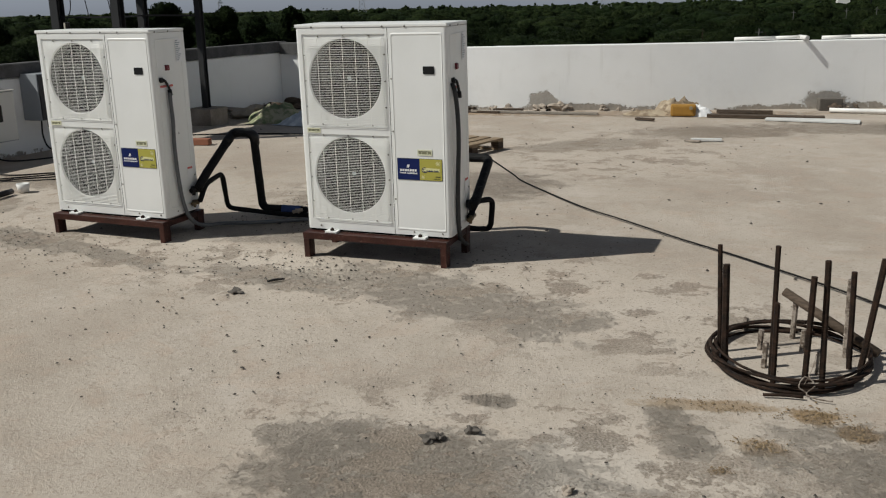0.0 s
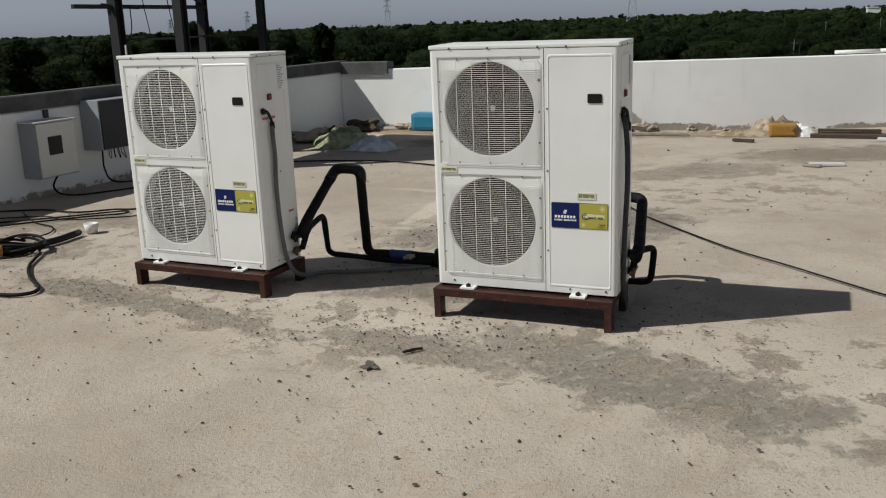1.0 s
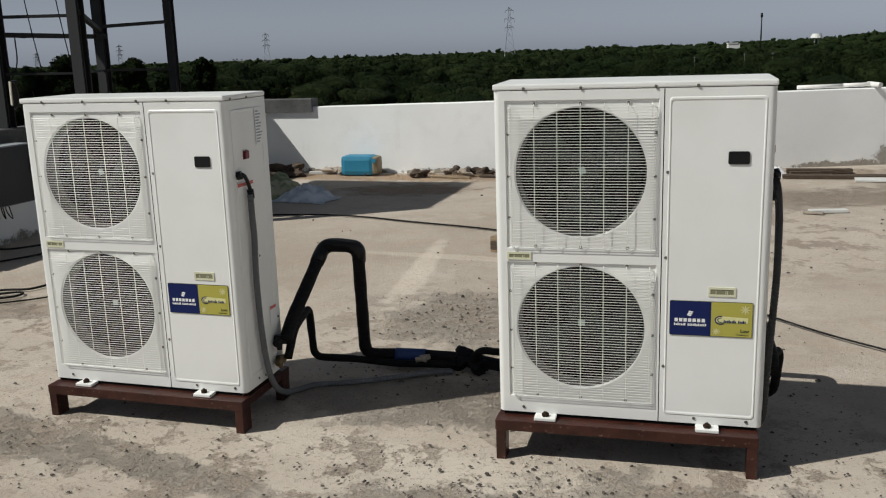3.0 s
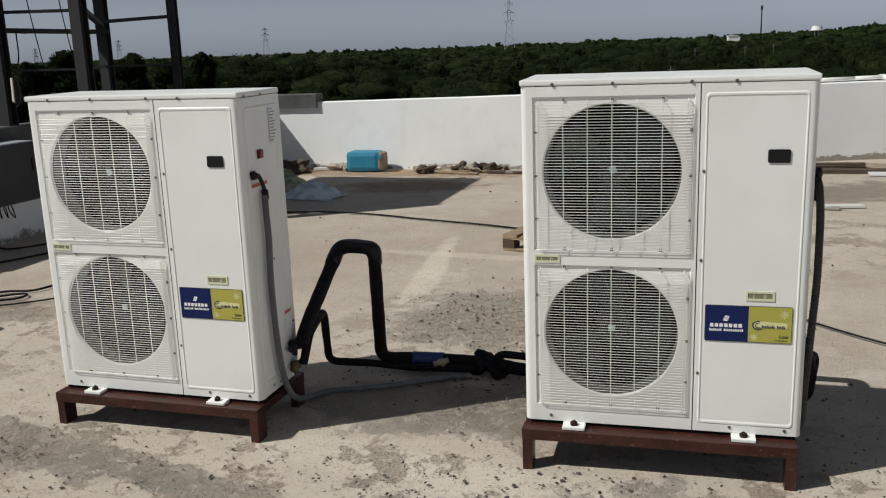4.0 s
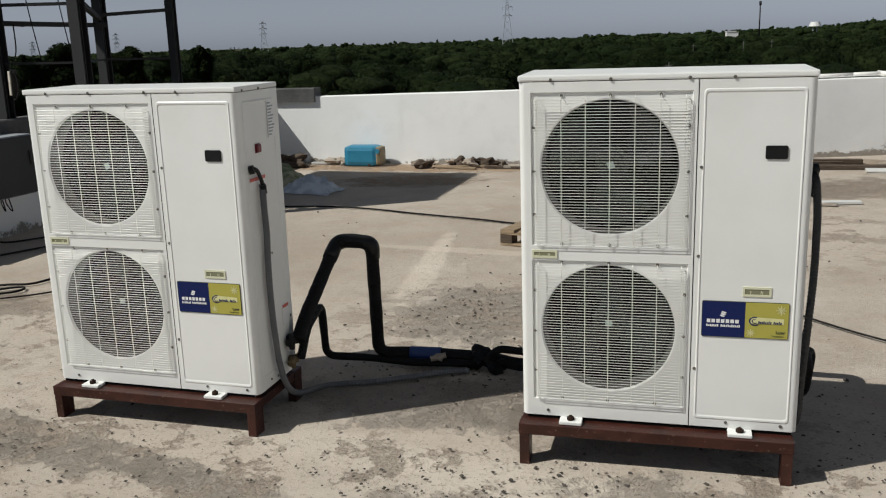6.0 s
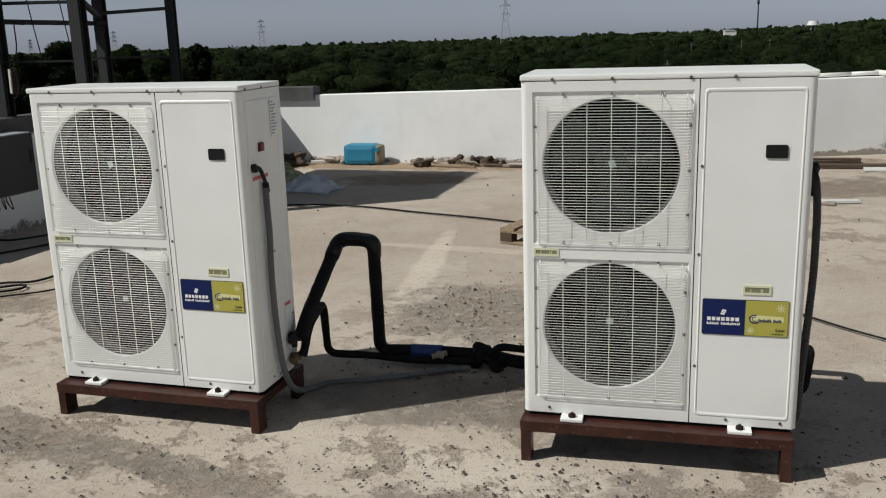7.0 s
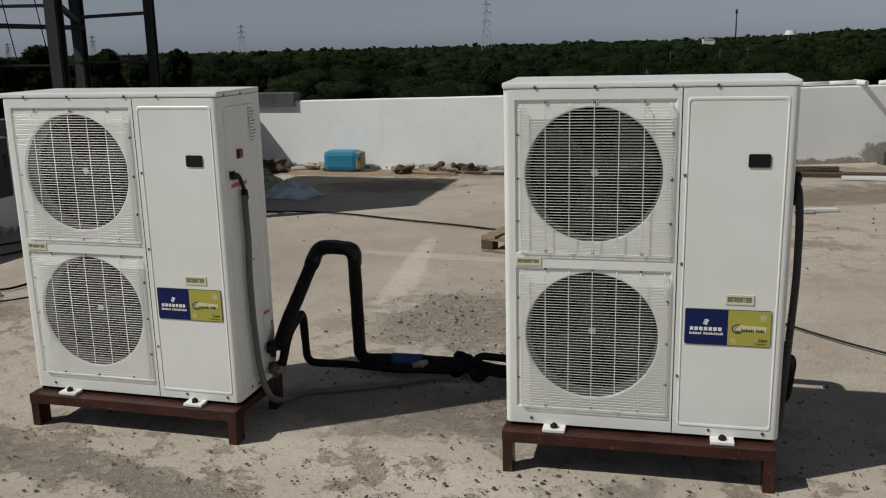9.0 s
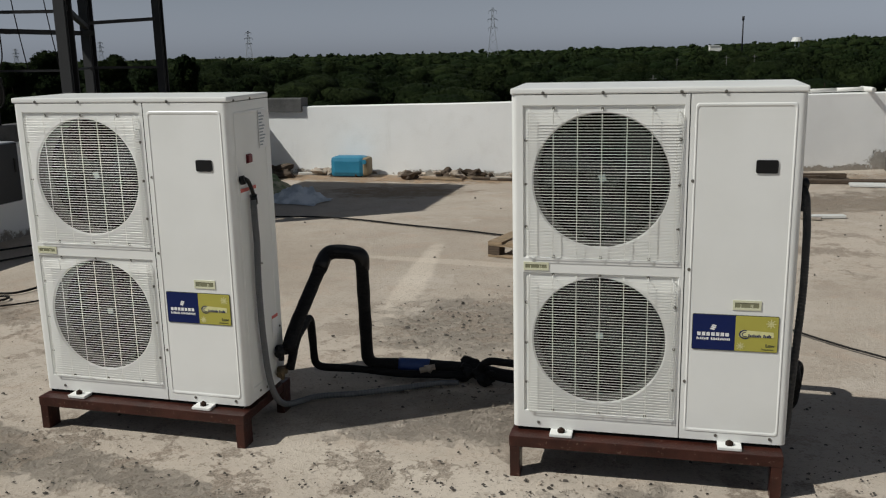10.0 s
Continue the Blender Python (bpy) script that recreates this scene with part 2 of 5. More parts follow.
def m_redsteel():
    k = Mat("red_oxide_paint", 0.5, spec=0.4)
    mid, fine = k.noise(9, 6, 0.7), k.noise(70, 4)
    c = k.mix(k.ramp(mid, 0.35, 0.7), (0.028, 0.008, 0.0055), (0.056, 0.016, 0.010))
    c = k.mix(k.ramp(fine, 0.62, 0.72, 0, 0.7), c, (0.16, 0.10, 0.075))
    k.color(c).rough(k.ramp(mid, 0.3, 0.7, 0.28, 0.5))
    k.bump(fine, 0.0015)
    return k.m


def m_foam():
    k = Mat("black_foam", 0.75, spec=0.18)
    wrap, fine = k.noise(30, 4, 0.6, stretch=(1, 1, 2.5)), k.noise(120, 3)
    k.color(k.mix(k.ramp(wrap, 0.4, 0.7), (0.004, 0.004, 0.0045), (0.014, 0.014, 0.0145)))
    k.rough(k.ramp(wrap, 0.3, 0.7, 0.55, 0.85))
    k.bump(wrap, 0.008).bump(fine, 0.002)
    return k.m


def m_rust():
    k = Mat("rusty_steel", 0.85, metal=0.0, spec=0.2)
    mid, fine = k.noise(25, 6, 0.7), k.noise(160, 3)
    c = k.mix(k.ramp(mid, 0.35, 0.7), (0.012, 0.008, 0.006), (0.040, 0.022, 0.014))
    c = k.mix(k.ramp(fine, 0.6, 0.75, 0, 0.4), c, (0.10, 0.07, 0.05))
    k.color(c).bump(fine, 0.002)
    return k.m


def m_cemented():
    k = Mat("cement_crusted_steel", 0.9)
    mid, fine = k.noise(40, 6, 0.7), k.noise(160, 3)
    k.color(k.mix(k.ramp(mid, 0.4, 0.62), (0.11, 0.08, 0.06), (0.36, 0.31, 0.26)))
    k.bump(mid, 0.006).bump(fine, 0.002)
    return k.m


def m_wood(name, c):
    k = Mat(name, 0.8, spec=0.25)
    grain, fine = k.noise(14, 6, 0.6, stretch=(0.6, 6, 6)), k.noise(90, 3)
    k.color(k.mix(k.ramp(grain, 0.3, 0.7), tuple(v * 0.6 for v in c), tuple(v * 1.2 for v in c)))
    k.bump(grain, 0.003).bump(fine, 0.001)
    return k.m


def m_leaf(name, a, b, scale=0.12):
    k = Mat(name, 0.8, spec=0.05, world_space=True)
    stand, speck, tuft = k.noise(scale, 3), k.noise(1.1, 6, 0.8), k.island()
    c = k.mix(k.ramp(k.math("ADD", stand, k.math("MULTIPLY", k.math("SUBTRACT", k.noise(0.2, 2), 0.5), 0.9)), 0.38, 0.68), a, b)
    c = k.mix(k.math("MULTIPLY", tuft, 0.35), c, (0.036, 0.052, 0.014))
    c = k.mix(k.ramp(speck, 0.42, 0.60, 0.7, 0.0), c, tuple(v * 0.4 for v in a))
    k.color(c)
    k.bump(speck, 0.9)
    return k.m


def m_land():
    k = Mat("scrub_land", 0.95, spec=0.1, world_space=True)
    a, b = k.noise(0.02, 5), k.noise(0.25, 5, 0.7)
    c = k.mix(k.ramp(a, 0.4, 0.6), (0.018, 0.026, 0.010), (0.045, 0.05, 0.02))
    k.color(k.mix(k.ramp(b, 0.45, 0.7), c, (0.10, 0.09, 0.05)))
    return k.m


def m_cloth(name, a, b):
    k = Mat(name, 0.85, spec=0.25)
    p, f = k.noise(7, 5, 0.6), k.noise(300, 2)
    k.color(k.mix(k.ramp(p, 0.4, 0.6), a, b)).bump(p, 0.01).bump(f, 0.001)
    return k.m


ROOF, LIME, CEMENT = m_roof(), m_lime(), m_cement()
BLOCKC = m_cement("grey_concrete_block", (0.30, 0.26, 0.22))
RUBBLE = m_cement("broken_mortar", (0.34, 0.29, 0.24))
ENAMEL, REDSTEEL, FOAM, RUST, CRUST = m_enamel(), m_redsteel(), m_foam(), m_rust(), m_cemented()
WIRE = plain("white_coated_wire", (0.74, 0.74, 0.70), 0.4, vary=0.05)
# near-black that puts shade into the colour of hidden insides
SHADEBLACK = plain("painted_shade_black", (0.004, 0.004, 0.0045), 0.9, spec=0.1)
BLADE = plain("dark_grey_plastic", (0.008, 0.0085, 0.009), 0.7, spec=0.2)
# white barrel coloured dim grey, imitating the shade inside the fan hole
SHROUD = plain("barrel_painted_shade", (0.09, 0.088, 0.078), 0.7, vary=0.2, spec=0.2)
STEEL = plain("zinc_screw", (0.20, 0.19, 0.17), 0.4, metal=0.8)
BLACK = plain("black_plastic", (0.006, 0.006, 0.0065), 0.4, spec=0.3)
CREAM = plain("cream_plastic", (0.62, 0.62, 0.45), 0.5)
SLOT = plain("cream_plastic_painted_shade", (0.20, 0.20, 0.12), 0.6)
BLUE = plain("blue_print", (0.004, 0.013, 0.085), 0.4, vary=0.06, spec=0.25)
LIMEGREEN = plain("yellow_green_print", (0.41, 0.375, 0.075), 0.4, vary=0.08, spec=0.3)
PALE = plain("pale_yellow_print", (0.66, 0.64, 0.32), 0.35, vary=0.05)
PRINTWHITE = plain("white_print", (0.78, 0.78, 0.78), 0.4, vary=0.03)
INK = plain("dark_ink", (0.05, 0.06, 0.035), 0.5)
GREYINK = plain("grey_ink", (0.30, 0.34, 0.36), 0.5)
REDP = plain("red_plastic", (0.15, 0.008, 0.016), 0.35)
REDINK = plain("red_ink", (0.55, 0.12, 0.10), 0.5)
CONDUIT = plain("grey_flexible_conduit", (0.11, 0.115, 0.12), 0.5)
HOSE = plain("dark_grey_conduit", (0.030, 0.031, 0.032), 0.55)
CABLE = plain("black_cable", (0.008, 0.0075, 0.007), 0.7, spec=0.2)
TAPE = plain("blue_tape", (0.010, 0.035, 0.14), 0.5, vary=0.3, scale=40, bump=0.003)
BRASS = plain("dull_brass", (0.16, 0.12, 0.07), 0.5, metal=0.7)
DRUM = plain("blue_plastic_can", (0.02, 0.20, 0.33), 0.5, vary=0.3, scale=9)
DRUMTOP = plain("sun_bleached_brown_plastic", (0.26, 0.21, 0.13), 0.7, vary=0.3, scale=12)
DAMP = plain("damp_mortar", (0.11, 0.097, 0.083), 0.95, vary=0.45, scale=30, bump=0.006)
OCHRE = plain("yellow_plastic_can", (0.33, 0.17, 0.025), 0.7, vary=0.4, scale=14)
PVC = plain("white_pvc", (0.74, 0.73, 0.70), 0.45, vary=0.1)
TILEW = plain("pale_tile_scrap", (0.62, 0.62, 0.60), 0.5, vary=0.2)
TOWER = plain("dark_painted_steel", (0.011, 0.0115, 0.013), 0.7, vary=0.35, scale=8)
PANELGREY = plain("grey_painted_sheet", (0.30, 0.32, 0.34), 0.5, vary=0.15, scale=8)
PANELDARK = plain("dark_grey_sheet", (0.016, 0.018, 0.022), 0.5, vary=0.2, scale=8)
PANELCREAM = plain("off_white_sheet", (0.60, 0.60, 0.57), 0.5, vary=0.1, scale=8)
GALV = plain("galvanised_lattice", (0.30, 0.32, 0.34), 0.5, metal=0.3)
TARP = m_cloth("faded_green_tarp", (0.16, 0.20, 0.10), (0.40, 0.37, 0.26))
SACK = m_cloth("pale_blue_plastic_sheet", (0.42, 0.47, 0.52), (0.62, 0.66, 0.70))
BURLAP = m_cloth("brown_burlap", (0.20, 0.15, 0.10), (0.40, 0.33, 0.24))
BAG = m_cloth("white_plastic_bag", (0.68, 0.68, 0.67), (0.80, 0.80, 0.80))
WOOD = m_wood("weathered_pine", (0.29, 0.215, 0.14))
OLDWOOD = m_wood("dark_old_wood", (0.085, 0.062, 0.045))
PLY = m_wood("grey_board", (0.30, 0.27, 0.23))
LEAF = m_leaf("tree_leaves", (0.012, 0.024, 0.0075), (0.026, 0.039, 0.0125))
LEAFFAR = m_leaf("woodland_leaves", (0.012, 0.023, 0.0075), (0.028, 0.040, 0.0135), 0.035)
BARK = plain("bark", (0.09, 0.07, 0.05), 0.9, vary=0.4, scale=6, bump=0.02)
LAND = m_land()
POLE = plain("weathered_concrete_pole", (0.10, 0.10, 0.095), 0.9, vary=0.2, scale=3)
FLOODGLASS = plain("frosted_lamp_cover", (0.60, 0.56, 0.48), 0.3, vary=0.05)

# ---- mesh helpers ----


def box(bm, x0, x1, y0, y1, z0, z1, bevel=0.0, m=None):
    v = [bm.verts.new((x, y, z)) for x in (x0, x1) for y in (y0, y1) for z in (z0, z1)]
    fs = [bm.faces.new([v[i] for i in q]) for q in ((0, 1, 3, 2), (4, 6, 7, 5), (0, 4, 5, 1), (2, 3, 7, 6), (0, 2, 6, 4), (1, 5, 7, 3))]
    if m is not None:
        bmesh.ops.transform(bm, matrix=m, verts=v)
    if bevel:
        es = list({e for f in fs for e in f.edges})
        bmesh.ops.bevel(bm, geom=es, offset=bevel, segments=2, affect="EDGES", profile=0.6)
    return bm


def smooth_line(pts, per=6):
    """A Catmull-Rom line through the points."""
    p = [Vector(q) for q in pts]
    p = [p[0] * 2 - p[1], *p, p[-1] * 2 - p[-2]]
    out = []
    for i in range(1, len(p) - 2):
        for k in range(per):
            t = k / per
            a, b, c, d = p[i - 1 : i + 3]
            out.append(0.5 * (2 * b + (c - a) * t + (2 * a - 5 * b + 4 * c - d) * t * t + (3 * b - a - 3 * c + d) * t**3))
    return [*out, p[-2]]


def tube(bm, pts, r, sides=8, per=6, wobble=0.0, taper=1.0, caps=True):
    line = smooth_line(pts, per) if per > 1 else [Vector(q) for q in pts]
    rings, up = [], Vector((0.13, 0.21, 0.97))
    for i, p in enumerate(line):
        d = (line[min(i + 1, len(line) - 1)] - line[max(i - 1, 0)]).normalized()
        u = d.cross(up)
        if u.length < 0.05:
            u = d.cross(Vector((1, 0, 0)))
        u.normalize()
        w = d.cross(u)
        up = -w if w.dot(up) < 0 else w
        rr = r * (1 + (taper - 1) * i / max(1, len(line) - 1))
        if wobble:
            rr *= 1 + wobble * noise.noise(p * 22)
        rings.append([bm.verts.new(p + (u * math.cos(a) + w * math.sin(a)) * rr) for a in (2 * math.pi * s / sides for s in range(sides))])
    for a, b in zip(rings, rings[1:]):
        for s in range(sides):
            bm.faces.new((a[s], a[(s + 1) % sides], b[(s + 1) % sides], b[s])).smooth = sides > 5
    if caps:
        bm.faces.new(rings[0][::-1])
        bm.faces.new(rings[-1])
    return bm


def disc(bm, cx, cz, y0, y1, r, sides=24, r1=None):
    """A short cylinder along y."""
    r1 = r if r1 is None else r1
    a = [bm.verts.new((cx + r * math.cos(t), y0, cz + r * math.sin(t))) for t in (2 * math.pi * s / sides for s in range(sides))]
    b = [bm.verts.new((cx + r1 * math.cos(t), y1, cz + r1 * math.sin(t))) for t in (2 * math.pi * s / sides for s in range(sides))]
    for s in range(sides):
        bm.faces.new((a[s], b[s], b[(s + 1) % sides], a[(s + 1) % sides]))
    bm.faces.new(a)
    bm.faces.new(b[::-1])
    return bm


def lump(bm, c, size, seed, rough=0.35, sub=2):
    """An uneven stone or clod."""
    r = bmesh.ops.create_icosphere(bm, subdivisions=sub, radius=1.0)
    for v in r["verts"]:
        n = noise.noise(v.co * 1.3 + Vector((seed * 3.7, seed * 1.3, 0)))
        v.co = v.co * (1 + rough * n * 1.6)
        v.co = Vector((v.co.x * size[0] + c[0], v.co.y * size[1] + c[1], v.co.z * size[2] + c[2]))
    return bm


def finish(name, bm, mat, recalc=True):
    if recalc:
        bmesh.ops.recalc_face_normals(bm, faces=bm.faces)
    me = bpy.data.meshes.new(name)
    bm.to_mesh(me)
    bm.free()
    me.materials.append(mat)
    return me


def part(name, bm, mat, parent, label=""):
    me = bm if isinstance(bm, bpy.types.Mesh) else finish(name, bm, mat)
    ob = new(name, me)
    ob.parent = parent
    if label:
        ob["label"] = label
    return ob


def thing(name, label, category, m=None, group="", kind=""):
    ob = new(name)
    ob.empty_display_size = 0.1
    if m is not None:
        ob.matrix_world = m
    return tagged(ob, label, category, group, kind)


def solid(name, bm, mat, label, category, m=None, group="", kind=""):
    ob = new(name, finish(name, bm, mat))
    if m is not None:
        ob.matrix_world = m
    return tagged(ob, label, category, group, kind)


B = bmesh.new

# ---- structure: roof, parapets ----
LINE = [(-5.35, 8.12, 0.895), (-4.42, 8.15, 0.905), (-1.3, 8.27, 0.95), (1.7, 9.0, 0.972), (4.6, 9.95, 0.985), (9.2, 11.4, 1.0)]


def roof_floor():
    bm = B()
    n = 60
    grid = [[None] * (n + 1) for _ in range(n + 1)]
    for i in range(n + 1):
        for j in range(n + 1):
            x, y = -5.6 + 15.1 * i / n, -9.2 + 21 * j / n
            z = 0.008 * noise.noise(Vector((x * 0.9, y * 0.9, 0))) - 0.004
            grid[i][j] = bm.verts.new((x, y, z))
    for i in range(n):
        for j in range(n):
            bm.faces.new((grid[i][j], grid[i + 1][j], grid[i + 1][j + 1], grid[i][j + 1])).smooth = True
    e = [x for x in bm.edges if x.is_boundary]
    r = bmesh.ops.extrude_edge_only(bm, edges=e)
    for v in r["geom"]:
        if isinstance(v, bmesh.types.BMVert):
            v.co.z = -0.25
    return solid("floor", bm, ROOF, "weathered beige cement screed of a flat roof", "roof", kind="structure")


def strip_wall(name, line, z0, thick, mat, label, category, bumpy=0.006, tops=None):
    """A wall along a line of (x, y, top), thickness laid to its left, its top slightly uneven."""
    bm = B()
    pts = []
    for (ax, ay, az), (bx, by, bz) in zip(line, line[1:]):
        steps = max(1, int(math.hypot(bx - ax, by - ay) / 0.25))
        pts += [(ax + (bx - ax) * s / steps, ay + (by - ay) * s / steps, az + (bz - az) * s / steps) for s in range(steps)]
    pts.append(line[-1])
    rows = []
    for i, (x, y, z) in enumerate(pts):
        a, b = pts[max(0, i - 1)], pts[min(len(pts) - 1, i + 1)]
        d = Vector((b[0] - a[0], b[1] - a[1], 0)).normalized()
        out = Vector((-d.y, d.x, 0))
        w = bumpy * noise.noise(Vector((x * 1.7, y * 1.7, 3)))
        top = z + w
        p = Vector((x, y, 0)) + out * (w * 0.8)
        q = Vector((x, y, 0)) + out * thick
        rows.append([bm.verts.new((p.x, p.y, z0)), bm.verts.new((p.x, p.y, (z0 + top) / 2)), bm.verts.new((p.x, p.y, top - 0.012)),
                     bm.verts.new((p.x + out.x * 0.012, p.y + out.y * 0.012, top)), bm.verts.new((q.x, q.y, top - 0.004)), bm.verts.new((q.x, q.y, z0))])
    for a, b in zip(rows, rows[1:]):
        for s in range(5):
            bm.faces.new((a[s], b[s], b[s + 1], a[s + 1])).smooth = s in (0, 1)
        bm.edges.get((a[2], b[2])).smooth = False
    bm.faces.new(rows[0])
    bm.faces.new(rows[-1][::-1])
    return solid(name, bm, mat, label, category, kind="structure")


roof_floor()
strip_wall("wall_north", [tuple(p) for p in smooth_line(LINE, 8)], -0.25, 0.16, LIME, "whitewashed rooftop parapet wall with flaking plaster at its foot", "wall")
strip_wall("wall_west", [(-5.34, -9.0, 0.86), (-5.34, 2.0, 0.86), (-5.36, 8.16, 0.86)], -0.25, 0.16, LIME, "whitewashed rooftop parapet wall in shade", "wall")
strip_wall("wall_east", [(9.2, 11.4, 0.95), (9.2, -9.0, 0.95)], -0.25, 0.16, LIME, "whitewashed rooftop parapet wall", "wall")
strip_wall("wall_south", [(9.2, -9.0, 0.95), (-5.3, -9.0, 0.95)], -0.25, 0.16, LIME, "whitewashed rooftop parapet wall", "wall")
strip_wall("coping_west", [(-5.31, -9.0, 1.01), (-5.31, 2.0, 1.015), (-5.33, 8.30, 1.03)], 0.865, 0.21, CEMENT, "bare grey cement coping on the parapet", "coping", 0.004)
strip_wall("coping_north", [(-5.33, 8.075, 1.015), (-4.52, 8.103, 1.015)], 0.83, 0.24, CEMENT, "short raised length of bare grey cement coping", "coping", 0.004)

# the storeys below the roof
bm = B()
box(bm, -5.5, 9.36, -9.1, 11.6, -8.0, -0.26)
solid("building_walls", bm, LIME, "whitewashed storeys of the building under the roof", "building", kind="structure")

# ---- condensing units ----
X0, W, D, H = 0.011, 0.998, 0.355, 1.277
FANX, FANZ = 0.331, (0.3395, 0.940)
HOLEX, HOLEZ, HOLER = 0.328, (0.3545, 0.9505), 0.2445
RECESS = ((0.053, 0.607, 0.0665, 0.613), (0.053, 0.607, 0.6665, 1.218))


def quad(bm, a, b, c, d):
    return bm.faces.new([bm.verts.new(p) for p in (a, b, c, d)])


def holed_plate(bm, x0, x1, z0, z1, cx, cz, r, y, sides=72):
    inner, outer = [], []
    for s in range(sides):
        t = 2 * math.pi * (s + 0.5) / sides
        dx, dz = math.cos(t), math.sin(t)
        k = min(((x1 if dx > 0 else x0) - cx) / dx, ((z1 if dz > 0 else z0) - cz) / dz)
        inner.append(bm.verts.new((cx + r * dx, y, cz + r * dz)))
        outer.append(bm.verts.new((cx + k * dx, y, cz + k * dz)))
    corners = [bm.verts.new((x, y, z)) for x, z in ((x1, z1), (x0, z1), (x0, z0), (x1, z0))]
    for s in range(sides):
        n = (s + 1) % sides
        a, b = outer[s].co, outer[n].co
        if abs(a.x - b.x) > 1e-6 and abs(a.z - b.z) > 1e-6:
            c = min(corners, key=lambda v: (v.co - a).length + (v.co - b).length)
            bm.faces.new((inner[s], outer[s], c, outer[n], inner[n]))
        else:
            bm.faces.new((inner[s], outer[s], outer[n], inner[n]))
    # the bell mouth rolls in to a short barrel
    last = inner
    for k, dy in ((0.988, 0.004), (0.980, 0.010)):
        ring = [bm.verts.new((cx + (v.co.x - cx) * k, y + dy, cz + (v.co.z - cz) * k)) for v in inner]
        for s in range(sides):
            n = (s + 1) % sides
            bm.faces.new((last[s], last[n], ring[n], ring[s])).smooth = True
        last = ring


def shell_mesh():
    """Sides and back in one bent sheet, with rounded front corners."""
    bm = B()
    r = 0.022
    prof = [(X0 + 0.030, 0.0)]
    prof += [(X0 + r - r * math.sin(a), r - r * math.cos(a)) for a in (radians(v) for v in range(0, 91, 15))]
    prof += [(X0, D), (W, D)]
    prof += [(W - r + r * math.sin(a), r - r * math.cos(a)) for a in (radians(v) for v in range(90, -1, -15))]
    prof += [(W - 0.030, 0.0)]
    lo = [bm.verts.new((x, y, 0)) for x, y in prof]
    hi = [bm.verts.new((x, y, H - 0.0235)) for x, y in prof]
    for i in range(len(prof) - 1):
        bm.faces.new((lo[i], lo[i + 1], hi[i + 1], hi[i])).smooth = 1 <= i <= 6 or i >= len(prof) - 8
    quad(bm, (X0 + 0.02, 0.002, 0), (W - 0.02, 0.002, 0), (W - 0.004, D, 0), (X0 + 0.004, D, 0))
    return finish("casing", bm, ENAMEL)


def front_mesh():
    """Fan-side front panel: a frame round two recessed bays."""
    bm = B()
    xs, zs = (X0 + 0.030, 0.053, 0.607, 0.6225), (0.0, 0.0665, 0.613, 0.6665, 1.218, H - 0.0235)
    for i in range(3):
        for j in range(5):
            if i == 1 and j in (1, 3):
                continue
            quad(bm, (xs[i], 0, zs[j]), (xs[i + 1], 0, zs[j]), (xs[i + 1], 0, zs[j + 1]), (xs[i], 0, zs[j + 1]))
    for x0, x1, z0, z1 in RECESS:
        e = 0.007
        ring = [(x0, z0), (x1, z0), (x1, z1), (x0, z1)]
        ins = [(x0 + 0.003, z0 + 0.003), (x1 - 0.003, z0 + 0.003), (x1 - 0.003, z1 - 0.003), (x0 + 0.003, z1 - 0.003)]
        for k in range(4):
            (ax, az), (bx, bz), (cx, cz), (dx, dz) = ring[k], ring[(k + 1) % 4], ins[(k + 1) % 4], ins[k]
            quad(bm, (ax, 0, az), (bx, 0, bz), (cx, e, cz), (dx, e, dz))
        fz = HOLEZ[0] if z0 < 0.3 else HOLEZ[1]
        holed_plate(bm, x0 + 0.003, x1 - 0.003, z0 + 0.003, z1 - 0.003, HOLEX, fz, HOLER, e)
    bmesh.ops.remove_doubles(bm, verts=bm.verts, dist=0.0002)
    return finish("fan_front_panel", bm, ENAMEL)


def service_mesh():
    """Service panel with a pressed rectangle on it."""
    bm = B()
    x0, x1, z0, z1 = 0.6262, W - 0.030, 0.0, H - 0.0235
    loops = []
    for inset, y, rad in ((0.0, 0.0, 0.0), (0.016, 0.0, 0.012), (0.018, -0.0022, 0.012), (0.021, -0.0022, 0.012), (0.024, 0.0, 0.012)):
        iz = inset * 1.9 if inset else 0
        a, b, c, d = x0 + inset, x1 - inset + (0.016 if inset else 0), z0 + iz, z1 - iz
        loop = []
        for cx, cz, s in ((a + rad, c + rad, 180), (b - rad, c + rad, 270), (b - rad, d - rad, 0), (a + rad, d - rad, 90)):
            loop += [bm.verts.new((cx + rad * math.cos(radians(s + t)), y, cz + rad * math.sin(radians(s + t)))) for t in (0, 30, 60, 90)]
        loops.append(loop)
    for a, b in zip(loops, loops[1:]):
        for s in range(16):
            n = (s + 1) % 16
            bm.faces.new((a[s], a[n], b[n], b[s]))
    bm.faces.new(loops[-1])
    bmesh.ops.remove_doubles(bm, verts=bm.verts, dist=0.0002)
    bmesh.ops.dissolve_degenerate(bm, edges=bm.edges, dist=0.0002)
    return finish("service_panel", bm, ENAMEL)


